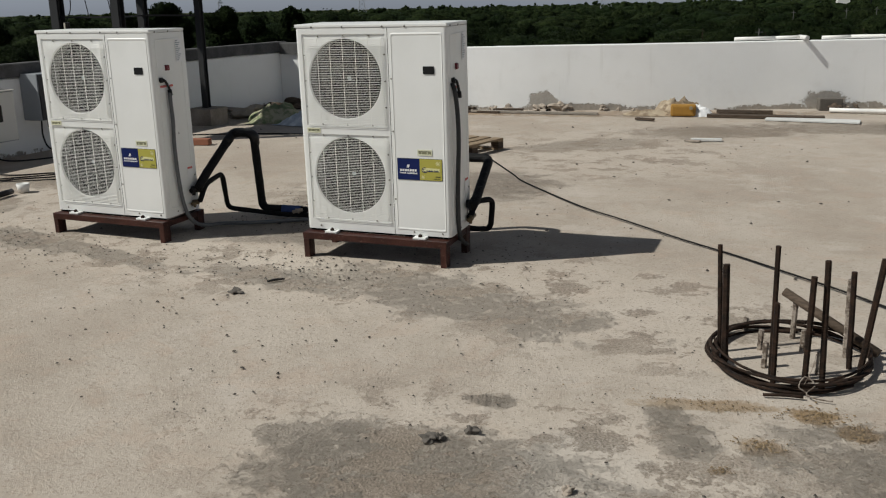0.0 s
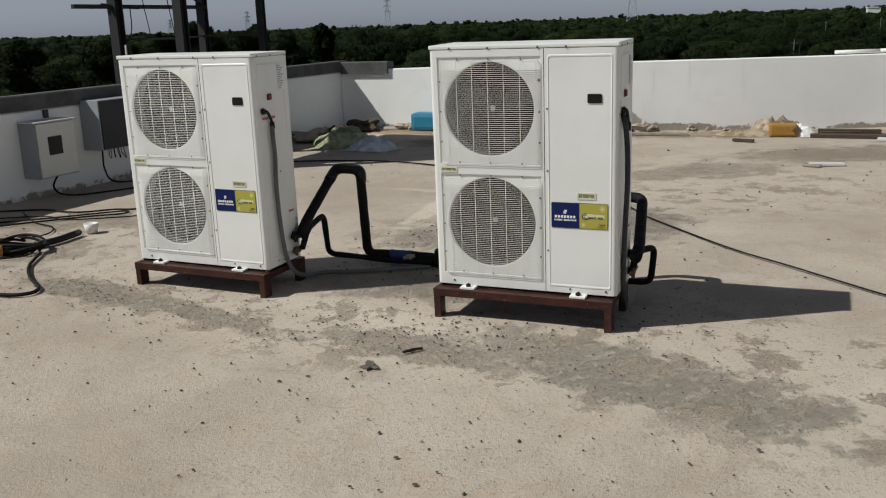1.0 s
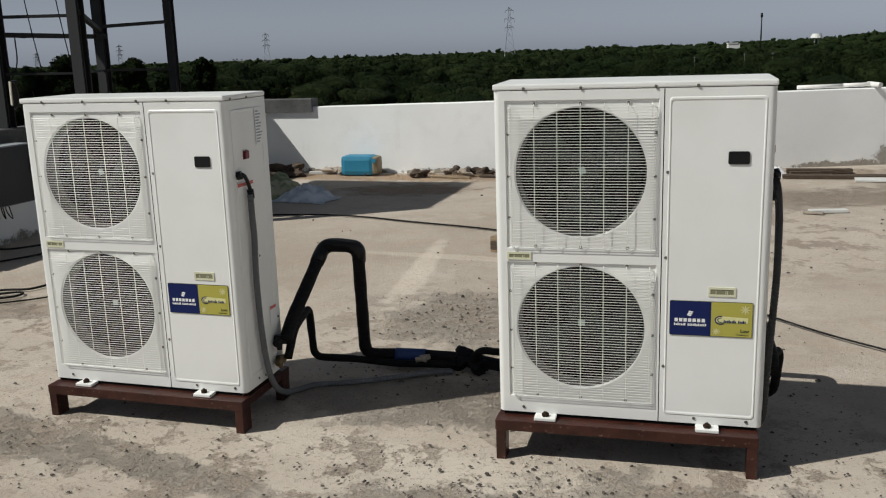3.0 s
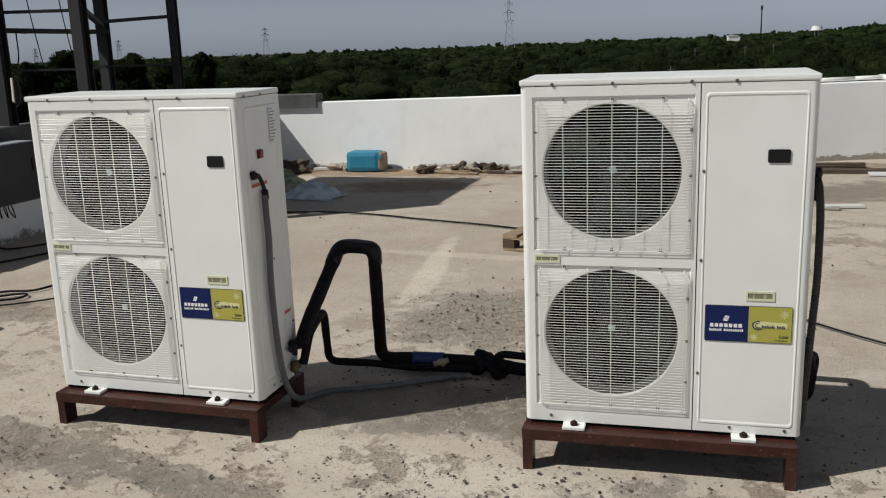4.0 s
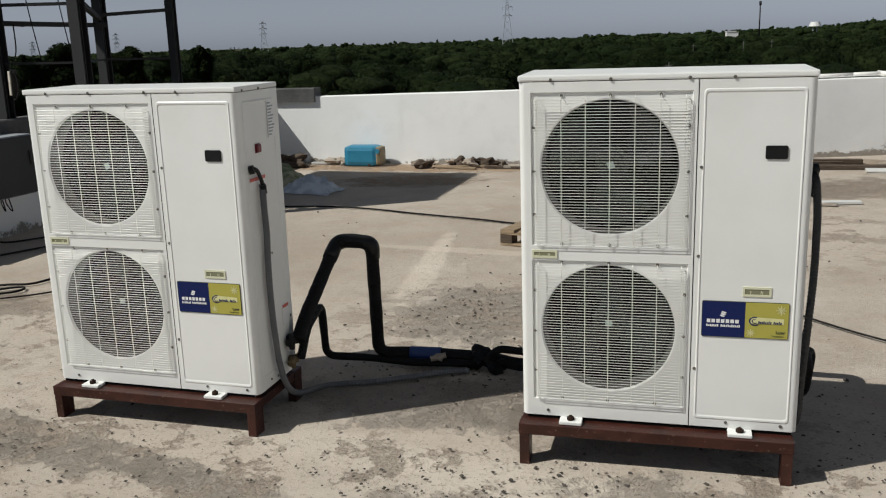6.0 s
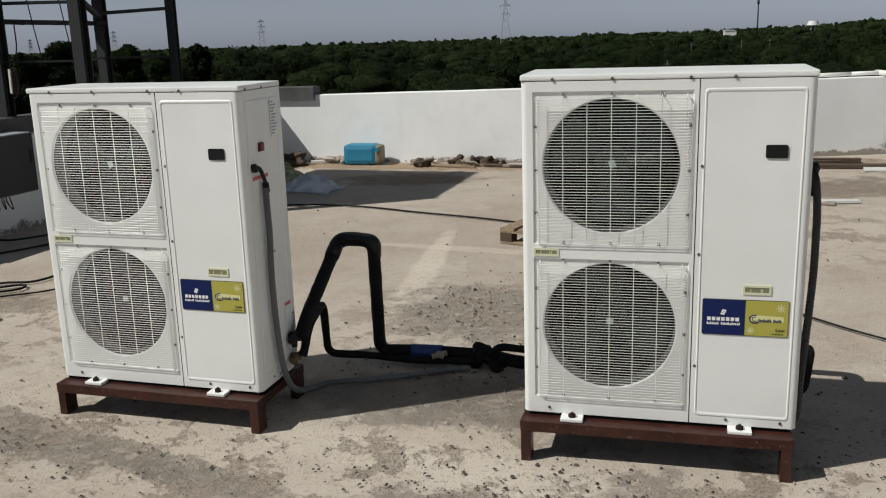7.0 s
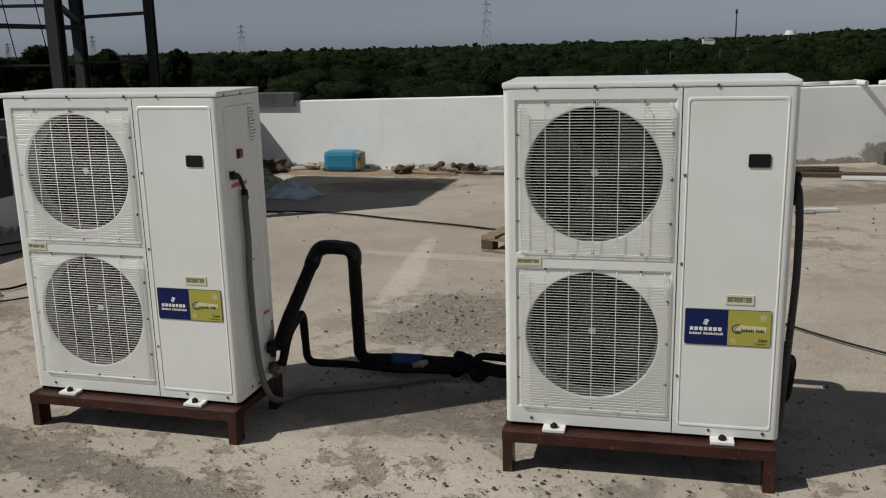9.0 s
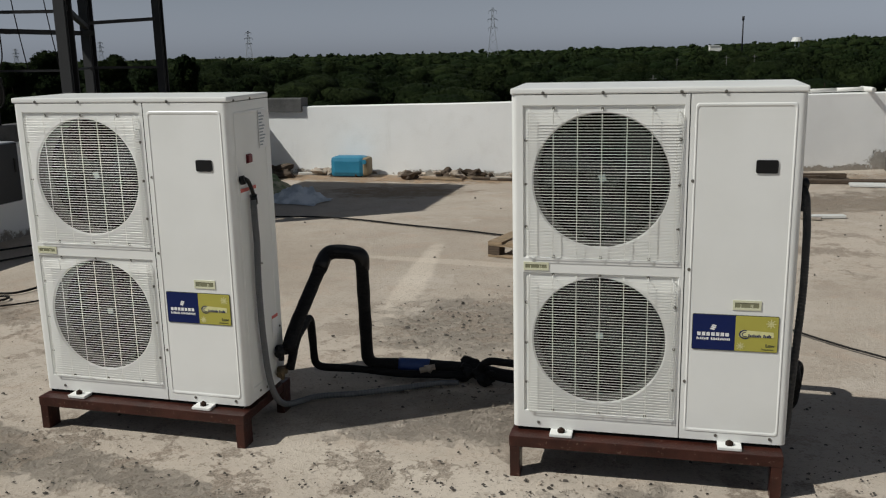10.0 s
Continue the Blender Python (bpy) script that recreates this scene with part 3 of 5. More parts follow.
def side_mesh():
    """Pressed panel on the pipe side."""
    bm = B()
    loops = []
    for inset, x in ((0.0, W + 0.0005), (0.004, W + 0.0035), (0.011, W + 0.0035), (0.015, W + 0.001)):
        a, b, c, d, rad = 0.040 + inset, D - 0.037 - inset, 0.05 + inset, H - 0.061 - inset, 0.015
        loop = []
        for cy, cz, s in ((a + rad, c + rad, 180), (b - rad, c + rad, 270), (b - rad, d - rad, 0), (a + rad, d - rad, 90)):
            loop += [bm.verts.new((x, cy + rad * math.cos(radians(s + t)), cz + rad * math.sin(radians(s + t)))) for t in (0, 30, 60, 90)]
        loops.append(loop)
    for a, b in zip(loops, loops[1:]):
        for s in range(16):
            n = (s + 1) % 16
            bm.faces.new((a[s], a[n], b[n], b[s]))
    bm.faces.new(loops[-1])
    return finish("side_panel", bm, ENAMEL)


def guard_mesh():
    """Welded wire guard, centred on the fan, its wires bent back at both ends."""
    bm = B()
    x0, x1, z0, z1, y = -0.266, 0.266, -0.262, 0.252, -0.014
    n = 50
    for i in range(n + 1):
        z = z0 + (z1 - z0) * i / n
        tube(bm, [(x0 + 0.002, y + 0.019, z), (x0, y + 0.006, z), (x0 + 0.006, y, z), (x1 - 0.006, y, z), (x1, y + 0.006, z), (x1 - 0.002, y + 0.019, z)], 0.0011, 5, 1, caps=False)
    for x in (-0.255, -0.169, -0.0845, 0.0, 0.085, 0.170, 0.253):
        tube(bm, [(x, y + 0.017, z0 - 0.007), (x, y + 0.003, z0 - 0.004), (x, y + 0.003, z1 + 0.007), (x, y + 0.017, z1 + 0.012)], 0.0016, 5, 1, caps=False)
    # hooks that hold it under the screws
    for x, z, up in [(v, z1 + 0.008, 1) for v in (-0.169, 0.0, 0.170)] + [(v, z0 - 0.003, -1) for v in (-0.169, 0.0, 0.170)]:
        tube(bm, [(x - 0.007, y + 0.018, z + 0.004 * up), (x - 0.006, y + 0.018, z + 0.010 * up), (x, y + 0.018, z + 0.013 * up), (x + 0.006, y + 0.018, z + 0.010 * up), (x + 0.007, y + 0.018, z + 0.004 * up)], 0.0016, 5, 2, caps=False)
    return finish("fan_guard", bm, WIRE)


def fan_meshes():
    """Hub and one swept blade."""
    hub = finish("fan", disc(B(), 0, 0, 0.045, 0.12, 0.055, 20, 0.06), BLADE)
    bm = B()
    rows = []
    for i in range(7):
        r = 0.05 + 0.172 * i / 6
        sweep = 0.35 * (i / 6) ** 1.3
        half = 0.42 + 0.18 * (i / 6)
        rows.append([bm.verts.new((r * math.cos(sweep + u * half), 0.085 + u * 0.035, r * math.sin(sweep + u * half))) for u in (-1, -0.5, 0, 0.5, 1)])
    for p, q in zip(rows, rows[1:]):
        for s in range(4):
            bm.faces.new((p[s], p[s + 1], q[s + 1], q[s])).smooth = True
    return hub, finish("blade", bm, BLADE, recalc=False)


def flat_rect(bm, x0, x1, z0, z1, y0=-0.0012, y1=0.001, rad=0.0):
    """A thin plate facing the front, with rounded corners."""
    pts = []
    if rad:
        for cx, cz, s in ((x0 + rad, z0 + rad, 180), (x1 - rad, z0 + rad, 270), (x1 - rad, z1 - rad, 0), (x0 + rad, z1 - rad, 90)):
            pts += [(cx + rad * math.cos(radians(s + t)), cz + rad * math.sin(radians(s + t))) for t in (0, 30, 60, 90)]
    else:
        pts = [(x0, z0), (x1, z0), (x1, z1), (x0, z1)]
    f = [bm.verts.new((x, y0, z)) for x, z in pts]
    b = [bm.verts.new((x, y1, z)) for x, z in pts]
    bm.faces.new(f)
    bm.faces.new(b[::-1])
    for s in range(len(pts)):
        bm.faces.new((f[s], b[s], b[(s + 1) % len(pts)], f[(s + 1) % len(pts)]))
    return bm


def handle_mesh(w, h):
    bm = B()
    xs, zs = (-w / 2, -w / 2 + 0.007, w / 2 - 0.007, w / 2), (-h / 2, -h / 2 + 0.008, h / 2 - 0.008, h / 2)
    for i in range(3):
        for j in range(3):
            if i == 1 and j == 1:
                continue
            quad(bm, (xs[i], -0.003, zs[j]), (xs[i + 1], -0.003, zs[j]), (xs[i + 1], -0.003, zs[j + 1]), (xs[i], -0.003, zs[j + 1]))
    for (ax, az), (bx, bz) in zip(((xs[0], zs[0]), (xs[3], zs[0]), (xs[3], zs[3]), (xs[0], zs[3])), ((xs[3], zs[0]), (xs[3], zs[3]), (xs[0], zs[3]), (xs[0], zs[0]))):
        quad(bm, (ax, -0.003, az), (bx, -0.003, bz), (bx, 0.002, bz), (ax, 0.002, az))
    for (ax, az), (bx, bz) in zip(((xs[1], zs[1]), (xs[2], zs[1]), (xs[2], zs[2]), (xs[1], zs[2])), ((xs[2], zs[1]), (xs[2], zs[2]), (xs[1], zs[2]), (xs[1], zs[1]))):
        quad(bm, (ax, -0.003, az), (bx, -0.003, bz), (bx, -0.0012, bz), (ax, -0.0012, az))
    return finish("recessed_handle", bm, CREAM)


def lettering(text, size, bold=0.0):
    cu = bpy.data.curves.new("lettering", "FONT")
    cu.body, cu.size, cu.extrude, cu.offset = text, size, 0.0003, bold
    ob = bpy.data.objects.new("lettering", cu)
    scene.collection.objects.link(ob)
    me = bpy.data.meshes.new_from_object(ob.evaluated_get(bpy.context.evaluated_depsgraph_get()))
    bpy.data.objects.remove(ob)
    me.materials.clear()
    me.materials.append(INK)
    return me


SHELL, FRONT, SERVICE, SIDE = shell_mesh(), front_mesh(), service_mesh(), side_mesh()
GUARD, (HUB, FANBLADE) = guard_mesh(), fan_meshes()
HUBCAP = finish("hub_cap", box(B(), -0.013, 0.013, 0.043, 0.0446, -0.010, 0.014), GREYINK)
SCREW = finish("screw", disc(disc(B(), 0, 0, -0.003, 0.001, 0.0035, 10, 0.0042), 0, 0, -0.0012, 0.0012, 0.0058, 10), STEEL)
HANDLES = handle_mesh(0.095, 0.035), handle_mesh(0.092, 0.030)
WORD_A, WORD_B = lettering("Low", 0.017, 0.0004), lettering("Temperature", 0.0078)


def snowflake(bm, cx, cz, r, y):
    for k in range(4):
        a = k * math.pi / 4
        dx, dz = math.cos(a) * r, math.sin(a) * r
        nx, nz = -math.sin(a) * r * 0.09, math.cos(a) * r * 0.09
        quad(bm, (cx - dx - nx, y, cz - dz - nz), (cx + dx - nx, y, cz + dz - nz), (cx + dx + nx, y, cz + dz + nz), (cx - dx + nx, y, cz - dz + nz))
    for k in range(8):
        a, b = k * math.pi / 4, (k + 1) * math.pi / 4
        p, q = r * 0.62, r * 0.5
        quad(bm, (cx + p * math.cos(a), y, cz + p * math.sin(a)), (cx + p * math.cos(b), y, cz + p * math.sin(b)), (cx + q * math.cos(b), y, cz + q * math.sin(b)), (cx + q * math.cos(a), y, cz + q * math.sin(a)))


def brand_label(unit):
    x0, xm, x1, z0, z1 = 0.658, 0.805, 0.950, 0.350, 0.483
    plate = part("label_plate", flat_rect(B(), x0, x1, z0, z1, -0.0028, 0.0, 0.006), INK, unit, "printed two-colour label plate")
    part("blue_field", flat_rect(B(), x0 + 0.002, xm, z0 + 0.002, z1 - 0.002, -0.0034, -0.0024, 0.003), BLUE, plate, "blue half of the label")
    part("yellow_field", flat_rect(B(), xm, x1 - 0.002, z0 + 0.002, z1 - 0.002, -0.0034, -0.0024, 0.003), LIMEGREEN, plate, "yellow-green half of the label")
    y = -0.0042
    # plain emblem and bars in place of the maker's name
    bm = B()
    cx, cz = x0 + 0.073, z1 - 0.047
    for k in range(3):
        o = 0.0065 * (k - 1)
        quad(bm, (cx - 0.010 + o * 0.4, y, cz + o - 0.001), (cx + 0.004 + o * 0.4, y, cz + o - 0.005), (cx + 0.009 + o * 0.4, y, cz + o), (cx - 0.005 + o * 0.4, y, cz + o + 0.004))
    part("emblem", bm, PRINTWHITE, plate, "plain white striped emblem")
    for n, a, b, lo, hi, gap in ((7, 0.018, 0.130, 0.403, 0.4165, 0.0040), (19, 0.0165, 0.132, 0.3880, 0.3975, 0.0016)):
        w = (b - a) / n
        for k in range(n):
            if n == 19 and k == 7:
                continue
            p = x0 + a + w * k
            bm = B()
            if n == 7:
                quad(bm, (p, y, lo), (p + w - gap, y, lo), (p + w - gap, y, hi), (p, y, hi))
            else:
                quad(bm, (p, y, lo), (p + w - gap, y, lo), (p + w - gap, y, hi - 0.003 * (k % 3 == 1)), (p, y, hi - 0.003 * (k % 2)))
            part("white_bar", bm, PRINTWHITE, plate)
    for px, pz, r in ((x1 - 0.0265, z1 - 0.027, 0.017), (xm + 0.0195, z0 + 0.020, 0.0145)):
        bm = B()
        snowflake(bm, px, pz, r, y)
        part("snowflake_mark", bm, PALE, plate)
    bm = B()
    quad(bm, (xm + 0.012, y, 0.405), (x1 - 0.016, y, 0.405), (x1 - 0.016, y, 0.425), (xm + 0.020, y, 0.430))
    part("pale_band", bm, PALE, plate)
    y = -0.0046
    bm = B()
    for k in range(10):
        a, b = radians(70 + 24 * k), radians(70 + 24 * (k + 1))
        for r0, r1, ex in ((0.0130, 0.0170, 1.2), (0.0065, 0.0092, 1.2)):
            c0, c1 = x0 + 0.180, z1 - 0.069
            quad(bm, (c0 + ex * r0 * math.cos(a), y, c1 + r0 * math.sin(a)), (c0 + ex * r1 * math.cos(a), y, c1 + r1 * math.sin(a)), (c0 + ex * r1 * math.cos(b), y, c1 + r1 * math.sin(b)), (c0 + ex * r0 * math.cos(b), y, c1 + r0 * math.sin(b)))
    part("swirl_mark", bm, BLUE, plate, "dark double swirl")
    for k in range(14):
        if k == 8:
            continue
        p = x0 + 0.191 + 0.0056 * k
        bm = B()
        quad(bm, (p, y, 0.4045), (p + 0.0041, y, 0.4045), (p + 0.0047, y, 0.4125 + 0.003 * (k % 3 == 0)), (p + 0.0006, y, 0.4125 + 0.003 * (k % 3 == 0)))
        part("dark_bar", bm, BLUE, plate)
    for me, x, z in ((WORD_A, x1 - 0.042, z0 + 0.020), (WORD_B, x1 - 0.056, z0 + 0.009)):
        ob = part("lettering", me, INK, plate)
        ob.matrix_basis = pose(x, -0.0042, z, 90, 0, 0)


def condensing_unit(m, label):
    u = thing("condensing_unit", label, "condensing unit", m, "rooftop condensing units")
    part("casing", SHELL, ENAMEL, u)
    part("fan_front_panel", FRONT, ENAMEL, u)
    part("service_panel", SERVICE, ENAMEL, u)
    part("side_panel", SIDE, ENAMEL, u)
    top = box(B(), X0 - 0.002, W + 0.002, -0.003, D + 0.003, H - 0.0215, H, 0.006)
    cover = part("top_cover", top, ENAMEL, u)
    # bay behind the fans, its near-black colour standing in for shade
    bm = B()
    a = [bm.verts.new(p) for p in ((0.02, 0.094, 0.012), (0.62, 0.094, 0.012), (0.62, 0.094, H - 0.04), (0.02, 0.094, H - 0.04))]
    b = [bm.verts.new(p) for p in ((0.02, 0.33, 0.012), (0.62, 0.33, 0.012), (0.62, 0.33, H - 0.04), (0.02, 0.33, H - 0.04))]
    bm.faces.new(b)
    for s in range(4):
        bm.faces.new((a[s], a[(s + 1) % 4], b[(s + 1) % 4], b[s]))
    part("fan_bay", bm, SHADEBLACK, u, "fan bay lining painted near-black in place of shade")
    for k, (z, hz) in enumerate(zip(FANZ, HOLEZ)):
        f = part("fan", HUB, BLADE, u, "dark plastic fan at rest behind its guard")
        part("hub_cap", HUBCAP, GREYINK, f, "small pale sticker on the hub")
        for n in range(3):
            part("blade", FANBLADE, BLADE, f).matrix_basis = pose(0, 0, 0, 0, 28 + 120 * n, 0)
        f.matrix_basis = pose(HOLEX, 0.025, hz, 0, 70 * k, 0)
        bm = B()
        rings = [[bm.verts.new((HOLEX + HOLER * q * math.cos(math.pi * n / 30), y, hz + HOLER * q * math.sin(math.pi * n / 30))) for n in range(60)] for q, y in ((0.981, 0.0165), (0.968, 0.03), (0.965, 0.092), (0.98, 0.092))]
        for lo, hi in zip(rings, rings[1:]):
            for n in range(60):
                bm.faces.new((lo[n], lo[(n + 1) % 60], hi[(n + 1) % 60], hi[n])).smooth = True
        part("fan_barrel", finish("fan_barrel", bm, SHROUD, recalc=False), SHROUD, u, "fan barrel darkened in colour to stand in for shade")
        # the motor takes the same near-black, shade put into its colour
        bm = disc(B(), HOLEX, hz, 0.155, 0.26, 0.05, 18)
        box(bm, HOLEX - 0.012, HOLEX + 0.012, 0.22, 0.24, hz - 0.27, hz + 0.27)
        part("fan_motor", bm, SHADEBLACK, u)
        g = part("fan_guard", GUARD, WIRE, u, "white welded wire fan guard")
        g.matrix_basis = pose(FANX, 0, z)
        tagged(g, kind="stuff")
        clips = [(dx, dz) for dx in (-0.169, 0, 0.170) for dz in (0.266, -0.2665)]
        clips += [(-0.268, dz) for dz in (0.155, -0.0025, -0.159)] + [(0.266, dz) for dz in (0.158, 0.0005, -0.156)]
        for dx, dz in clips:
            s = part("screw", SCREW, STEEL, g)
            s.matrix_basis = pose(dx, 0.0055, dz)
    for x, z in ((0.6405, 0.957), (0.6395, 0.643), (0.6385, 0.224), (0.108, 0.022), (0.7545, 0.021), (0.942, 0.0205)):
        s = part("screw", SCREW, STEEL, u)
        s.matrix_basis = pose(x, -0.001, z)
    for x in (0.125, 0.332, 0.594, 0.7375):
        s = part("screw", SCREW, STEEL, cover)
        s.matrix_basis = pose(x, -0.0035, H - 0.0165)
    for y in (0.052, 0.189):
        s = part("screw", SCREW, STEEL, cover)
        s.matrix_basis = pose(W + 0.0025, y, H - 0.017, 0, 0, 90)
    for y, z in ((0.203, 0.568), (0.177, 0.021), (0.116, 0.029), (0.335, 0.25)):
        s = part("screw", SCREW, STEEL, u)
        s.matrix_basis = pose(W + 0.001, y, z, 0, 0, 90)
    part("display_window", flat_rect(B(), 0.845, 0.916, 0.9855, 1.0308, -0.004, 0.001, 0.006), BLACK, u, "small black display window")
    for me, x, z, w, h in ((HANDLES[0], 0.8405, 0.5197, 0.095, 0.035), (HANDLES[1], 0.100, 0.636, 0.092, 0.030)):
        hd = part("recessed_handle", me, CREAM, u, "cream plastic finger recess")
        hd.matrix_basis = pose(x, 0, z)
        # flat plate, its darker olive cream painting in the shade of a recess
        bm = flat_rect(B(), x - w / 2 + 0.007, x + w / 2 - 0.007, z - h / 2 + 0.008, z + h / 2 - 0.008, -0.0014, 0.0)
        part("recess", bm, SLOT, u)
        bm = B()
        for q in (-0.22, 0.14, 0.2):
            flat_rect(bm, x + q * w - 0.0012, x + q * w + 0.0012, z - h / 2 + 0.009, z + h * 0.1, -0.0026, -0.001)
        tagged(part("handle_ribs", bm, CREAM, u), kind="stuff")
    brand_label(u)
    # things on the pipe side
    collar = part("button_collar", box(B(), W + 0.0005, W + 0.005, 0.125, 0.163, 1.002, 1.040, 0.002), REDP, u, "dark red collar")
    part("stop_button", box(B(), W + 0.0052, W + 0.014, 0.127, 0.161, 1.004, 1.038, 0.006), REDP, collar, "dark red square stop button")
    sheet = part("data_sheet", box(B(), W + 0.0035, W + 0.0048, 0.246, 0.313, 1.052, 1.207), PRINTWHITE, u, "white printed data sheet")
    bm = B()
    for k in range(11):
        z = 1.198 - 0.0130 * k
        box(bm, W + 0.0046, W + 0.0056, 0.251, 0.251 + 0.025 + 0.030 * ((k * 37 % 10) / 10), z - 0.006, z)
    part("printed_lines", bm, GREYINK, sheet)
    warn = part("warning_sticker", box(B(), W + 0.0035, W + 0.0048, 0.052, 0.188, 0.862, 0.909), PRINTWHITE, u, "white sticker with a red band")
    part("red_band", box(B(), W + 0.0046, W + 0.0058, 0.054, 0.186, 0.893, 0.9075), REDINK, warn)
    st = part("small_sticker", box(B(), W + 0.0035, W + 0.0048, 0.254, 0.312, 0.226, 0.322), PRINTWHITE, u, "small white sticker with a red band")
    part("red_band", box(B(), W + 0.0046, W + 0.0058, 0.256, 0.310, 0.304, 0.318), REDINK, st)
    for z, s in ((0.150, 1.0), (0.055, 0.8)):
        bm = B()
        tube(bm, [(W, 0.29, z), (W + 0.05 * s, 0.30, z + 0.005)], 0.024 * s, 10, 1)
        tube(bm, [(W + 0.03, 0.24, z - 0.002), (W + 0.035, 0.34, z + 0.012)], 0.018 * s, 8, 1)
        tube(bm, [(W + 0.035, 0.26, z - 0.035 * s), (W + 0.035, 0.27, z + 0.03 * s)], 0.013 * s, 8, 1)
        part("service_valve", bm, BRASS if s < 1 else BLACK, u, "dark service valve")
    bm = tube(B(), [(W, 0.062, 0.942), (W + 0.016, 0.064, 0.948), (W + 0.024, 0.085, 0.938), (W + 0.024, 0.115, 0.895), (W + 0.024, 0.128, 0.862)], 0.0085, 10, 4)
    tube(bm, [(W + 0.003, 0.060, 0.942), (W + 0.022, 0.066, 0.946)], 0.018, 12, 1)
    tube(bm, [(W + 0.024, 0.122, 0.875), (W + 0.024, 0.130, 0.838)], 0.0145, 12, 1)
    part("cable_gland", bm, BLACK, u, "black plastic cable gland")
    # added filler that keeps sun from slipping between casing and front rail
    part("light_block_pan", box(B(), 0.03, W - 0.03, 0.004, D - 0.02, -0.0125, -0.001), SHADEBLACK, u, "near-black filler added under the casing to block sun")
    # mounting feet
    for x in (0.197, 0.803):
        ft = part("mounting_foot", box(B(), x - 0.042, x + 0.042, -0.050, 0.003, -0.0135, -0.0005, 0.003), ENAMEL, u, "white mounting foot with a rusty bolt")
        bolt = lump(disc(B(), 0, 0, -0.012, 0.0, 0.014, 6), (0, -0.014, 0), (0.009, 0.006, 0.009), 2, 0.1, 1)
        b = part("bolt", bolt, RUST, ft)
        b.matrix_basis = pose(x, -0.026, -0.001, -90, 0, 0)
    return u


def steel_stand(m, x0, x1, label):
    s = thing("steel_stand", label, "stand", m, "steel stands under the units")
    tall, deep, top, y0, y1 = 0.042, 0.075, -0.0145, -0.064, 0.392

    def tube_bar(a0, a1, b0, b1, z0, z1):
        return box(B(), a0, a1, b0, b1, z0, z1, 0.0025)

    part("front_rail", tube_bar(x0, x1, y0, y0 + deep, top - tall, top), REDSTEEL, s)
    part("back_rail", tube_bar(x0, x1, y1 - deep, y1, top - tall, top), REDSTEEL, s)
    for x in (x0 + 0.002, x1 - 0.040):
        part("side_rail", tube_bar(x, x + 0.038, y0 + deep, y1 - deep, top - tall + 0.002, top - 0.002), REDSTEEL, s)
        for y in (y0 + 0.001, y1 - deep + 0.001):
            leg = tube_bar(x, x + 0.038, y, y + deep - 0.002, -0.205, top - tall)
            part("leg", leg, REDSTEEL, s)
    return s


MA, MB = pose(-2.1087, -0.0303, 0.1575, 0.418, 0.119, 0.382), pose(-0.0007, -0.0121, 0.177, 1.144, -0.029, 2.240)
condensing_unit(MA, "white two-fan condensing unit on a stand beside looped black pipes")
condensing_unit(MB, "white two-fan condensing unit on a dark red steel stand")
steel_stand(MA, 0.014, 1.006, "low red-oxide painted steel stand on the roof")
steel_stand(MB, 0.004, 0.986, "low red-oxide painted steel stand on the roof")

# ---- pipes and conduits ----
def bent(pts, rad):
    """Straight runs joined by short round bends."""
    p = [Vector(q) for q in pts]
    out = [p[0]]
    for a, b, c in zip(p, p[1:], p[2:]):
        r = min(rad, (b - a).length * 0.45, (c - b).length * 0.45)
        s, e = b + (a - b).normalized() * r, b + (c - b).normalized() * r
        out += [s + (b - s) * (2 * t * (1 - t)) + (e - s) * t * t for t in (0, 0.2, 0.4, 0.6, 0.8, 1.0)]
    out.append(p[-1])
    line = [out[0]]
    for q in out[1:]:
        n = max(1, int((q - line[-1]).length / 0.03))
        s = line[-1]
        line += [s + (q - s) * k / n for k in range(1, n + 1)]
    return line


run = thing("refrigerant_pipes", "black foam-wrapped refrigerant pipes looping from the units to the roof", "pipes")
bm = tube(B(), bent([(-1.055, 0.255, 0.310), (-1.058, 0.34, 0.385), (-1.042, 0.71, 0.660), (-0.872, 0.725, 0.655), (-0.896, 0.815, 0.07), (-0.74, 0.86, 0.062), (-0.55, 0.885, 0.058), (-0.36, 0.90, 0.05)], 0.06), 0.031, 14, 1, 0.07)
part("suction_pipe", bm, FOAM, run, "thick black foam-wrapped pipe")
bm = tube(B(), bent([(-1.046, 0.62, 0.593), (-1.042, 0.712, 0.661), (-0.955, 0.722, 0.663), (-0.868, 0.728, 0.652), (-0.876, 0.745, 0.575)], 0.055), 0.0345, 14, 1, 0.10)
part("tape_wrap", bm, BLACK, run, "black tape wound round the bends")
bm = tube(B(), bent([(-0.36, 0.91, 0.05), (-0.2, 0.84, 0.05), (0.55, 0.86, 0.05), (0.70, 0.86, 0.05), (0.70, 0.87, 0.53), (0.941, 0.872, 0.532), (1.035, 0.36, 0.36), (1.035, 0.275, 0.32)], 0.06), 0.031, 14, 1, 0.08)
part("suction_pipe", bm, FOAM, run, "thick black foam-wrapped pipe")
part("liquid_pipe", tube(B(), bent([(-1.052, 0.265, 0.225), (-1.06, 0.36, 0.335), (-1.105, 0.62, 0.365), (-1.120, 0.68, 0.085), (-0.94, 0.80, 0.045), (-0.72, 0.80, 0.036), (-0.54, 0.83, 0.036), (-0.40, 0.86, 0.03)], 0.05), 0.019, 10, 1, 0.1), FOAM, run, "thin black foam-wrapped pipe")
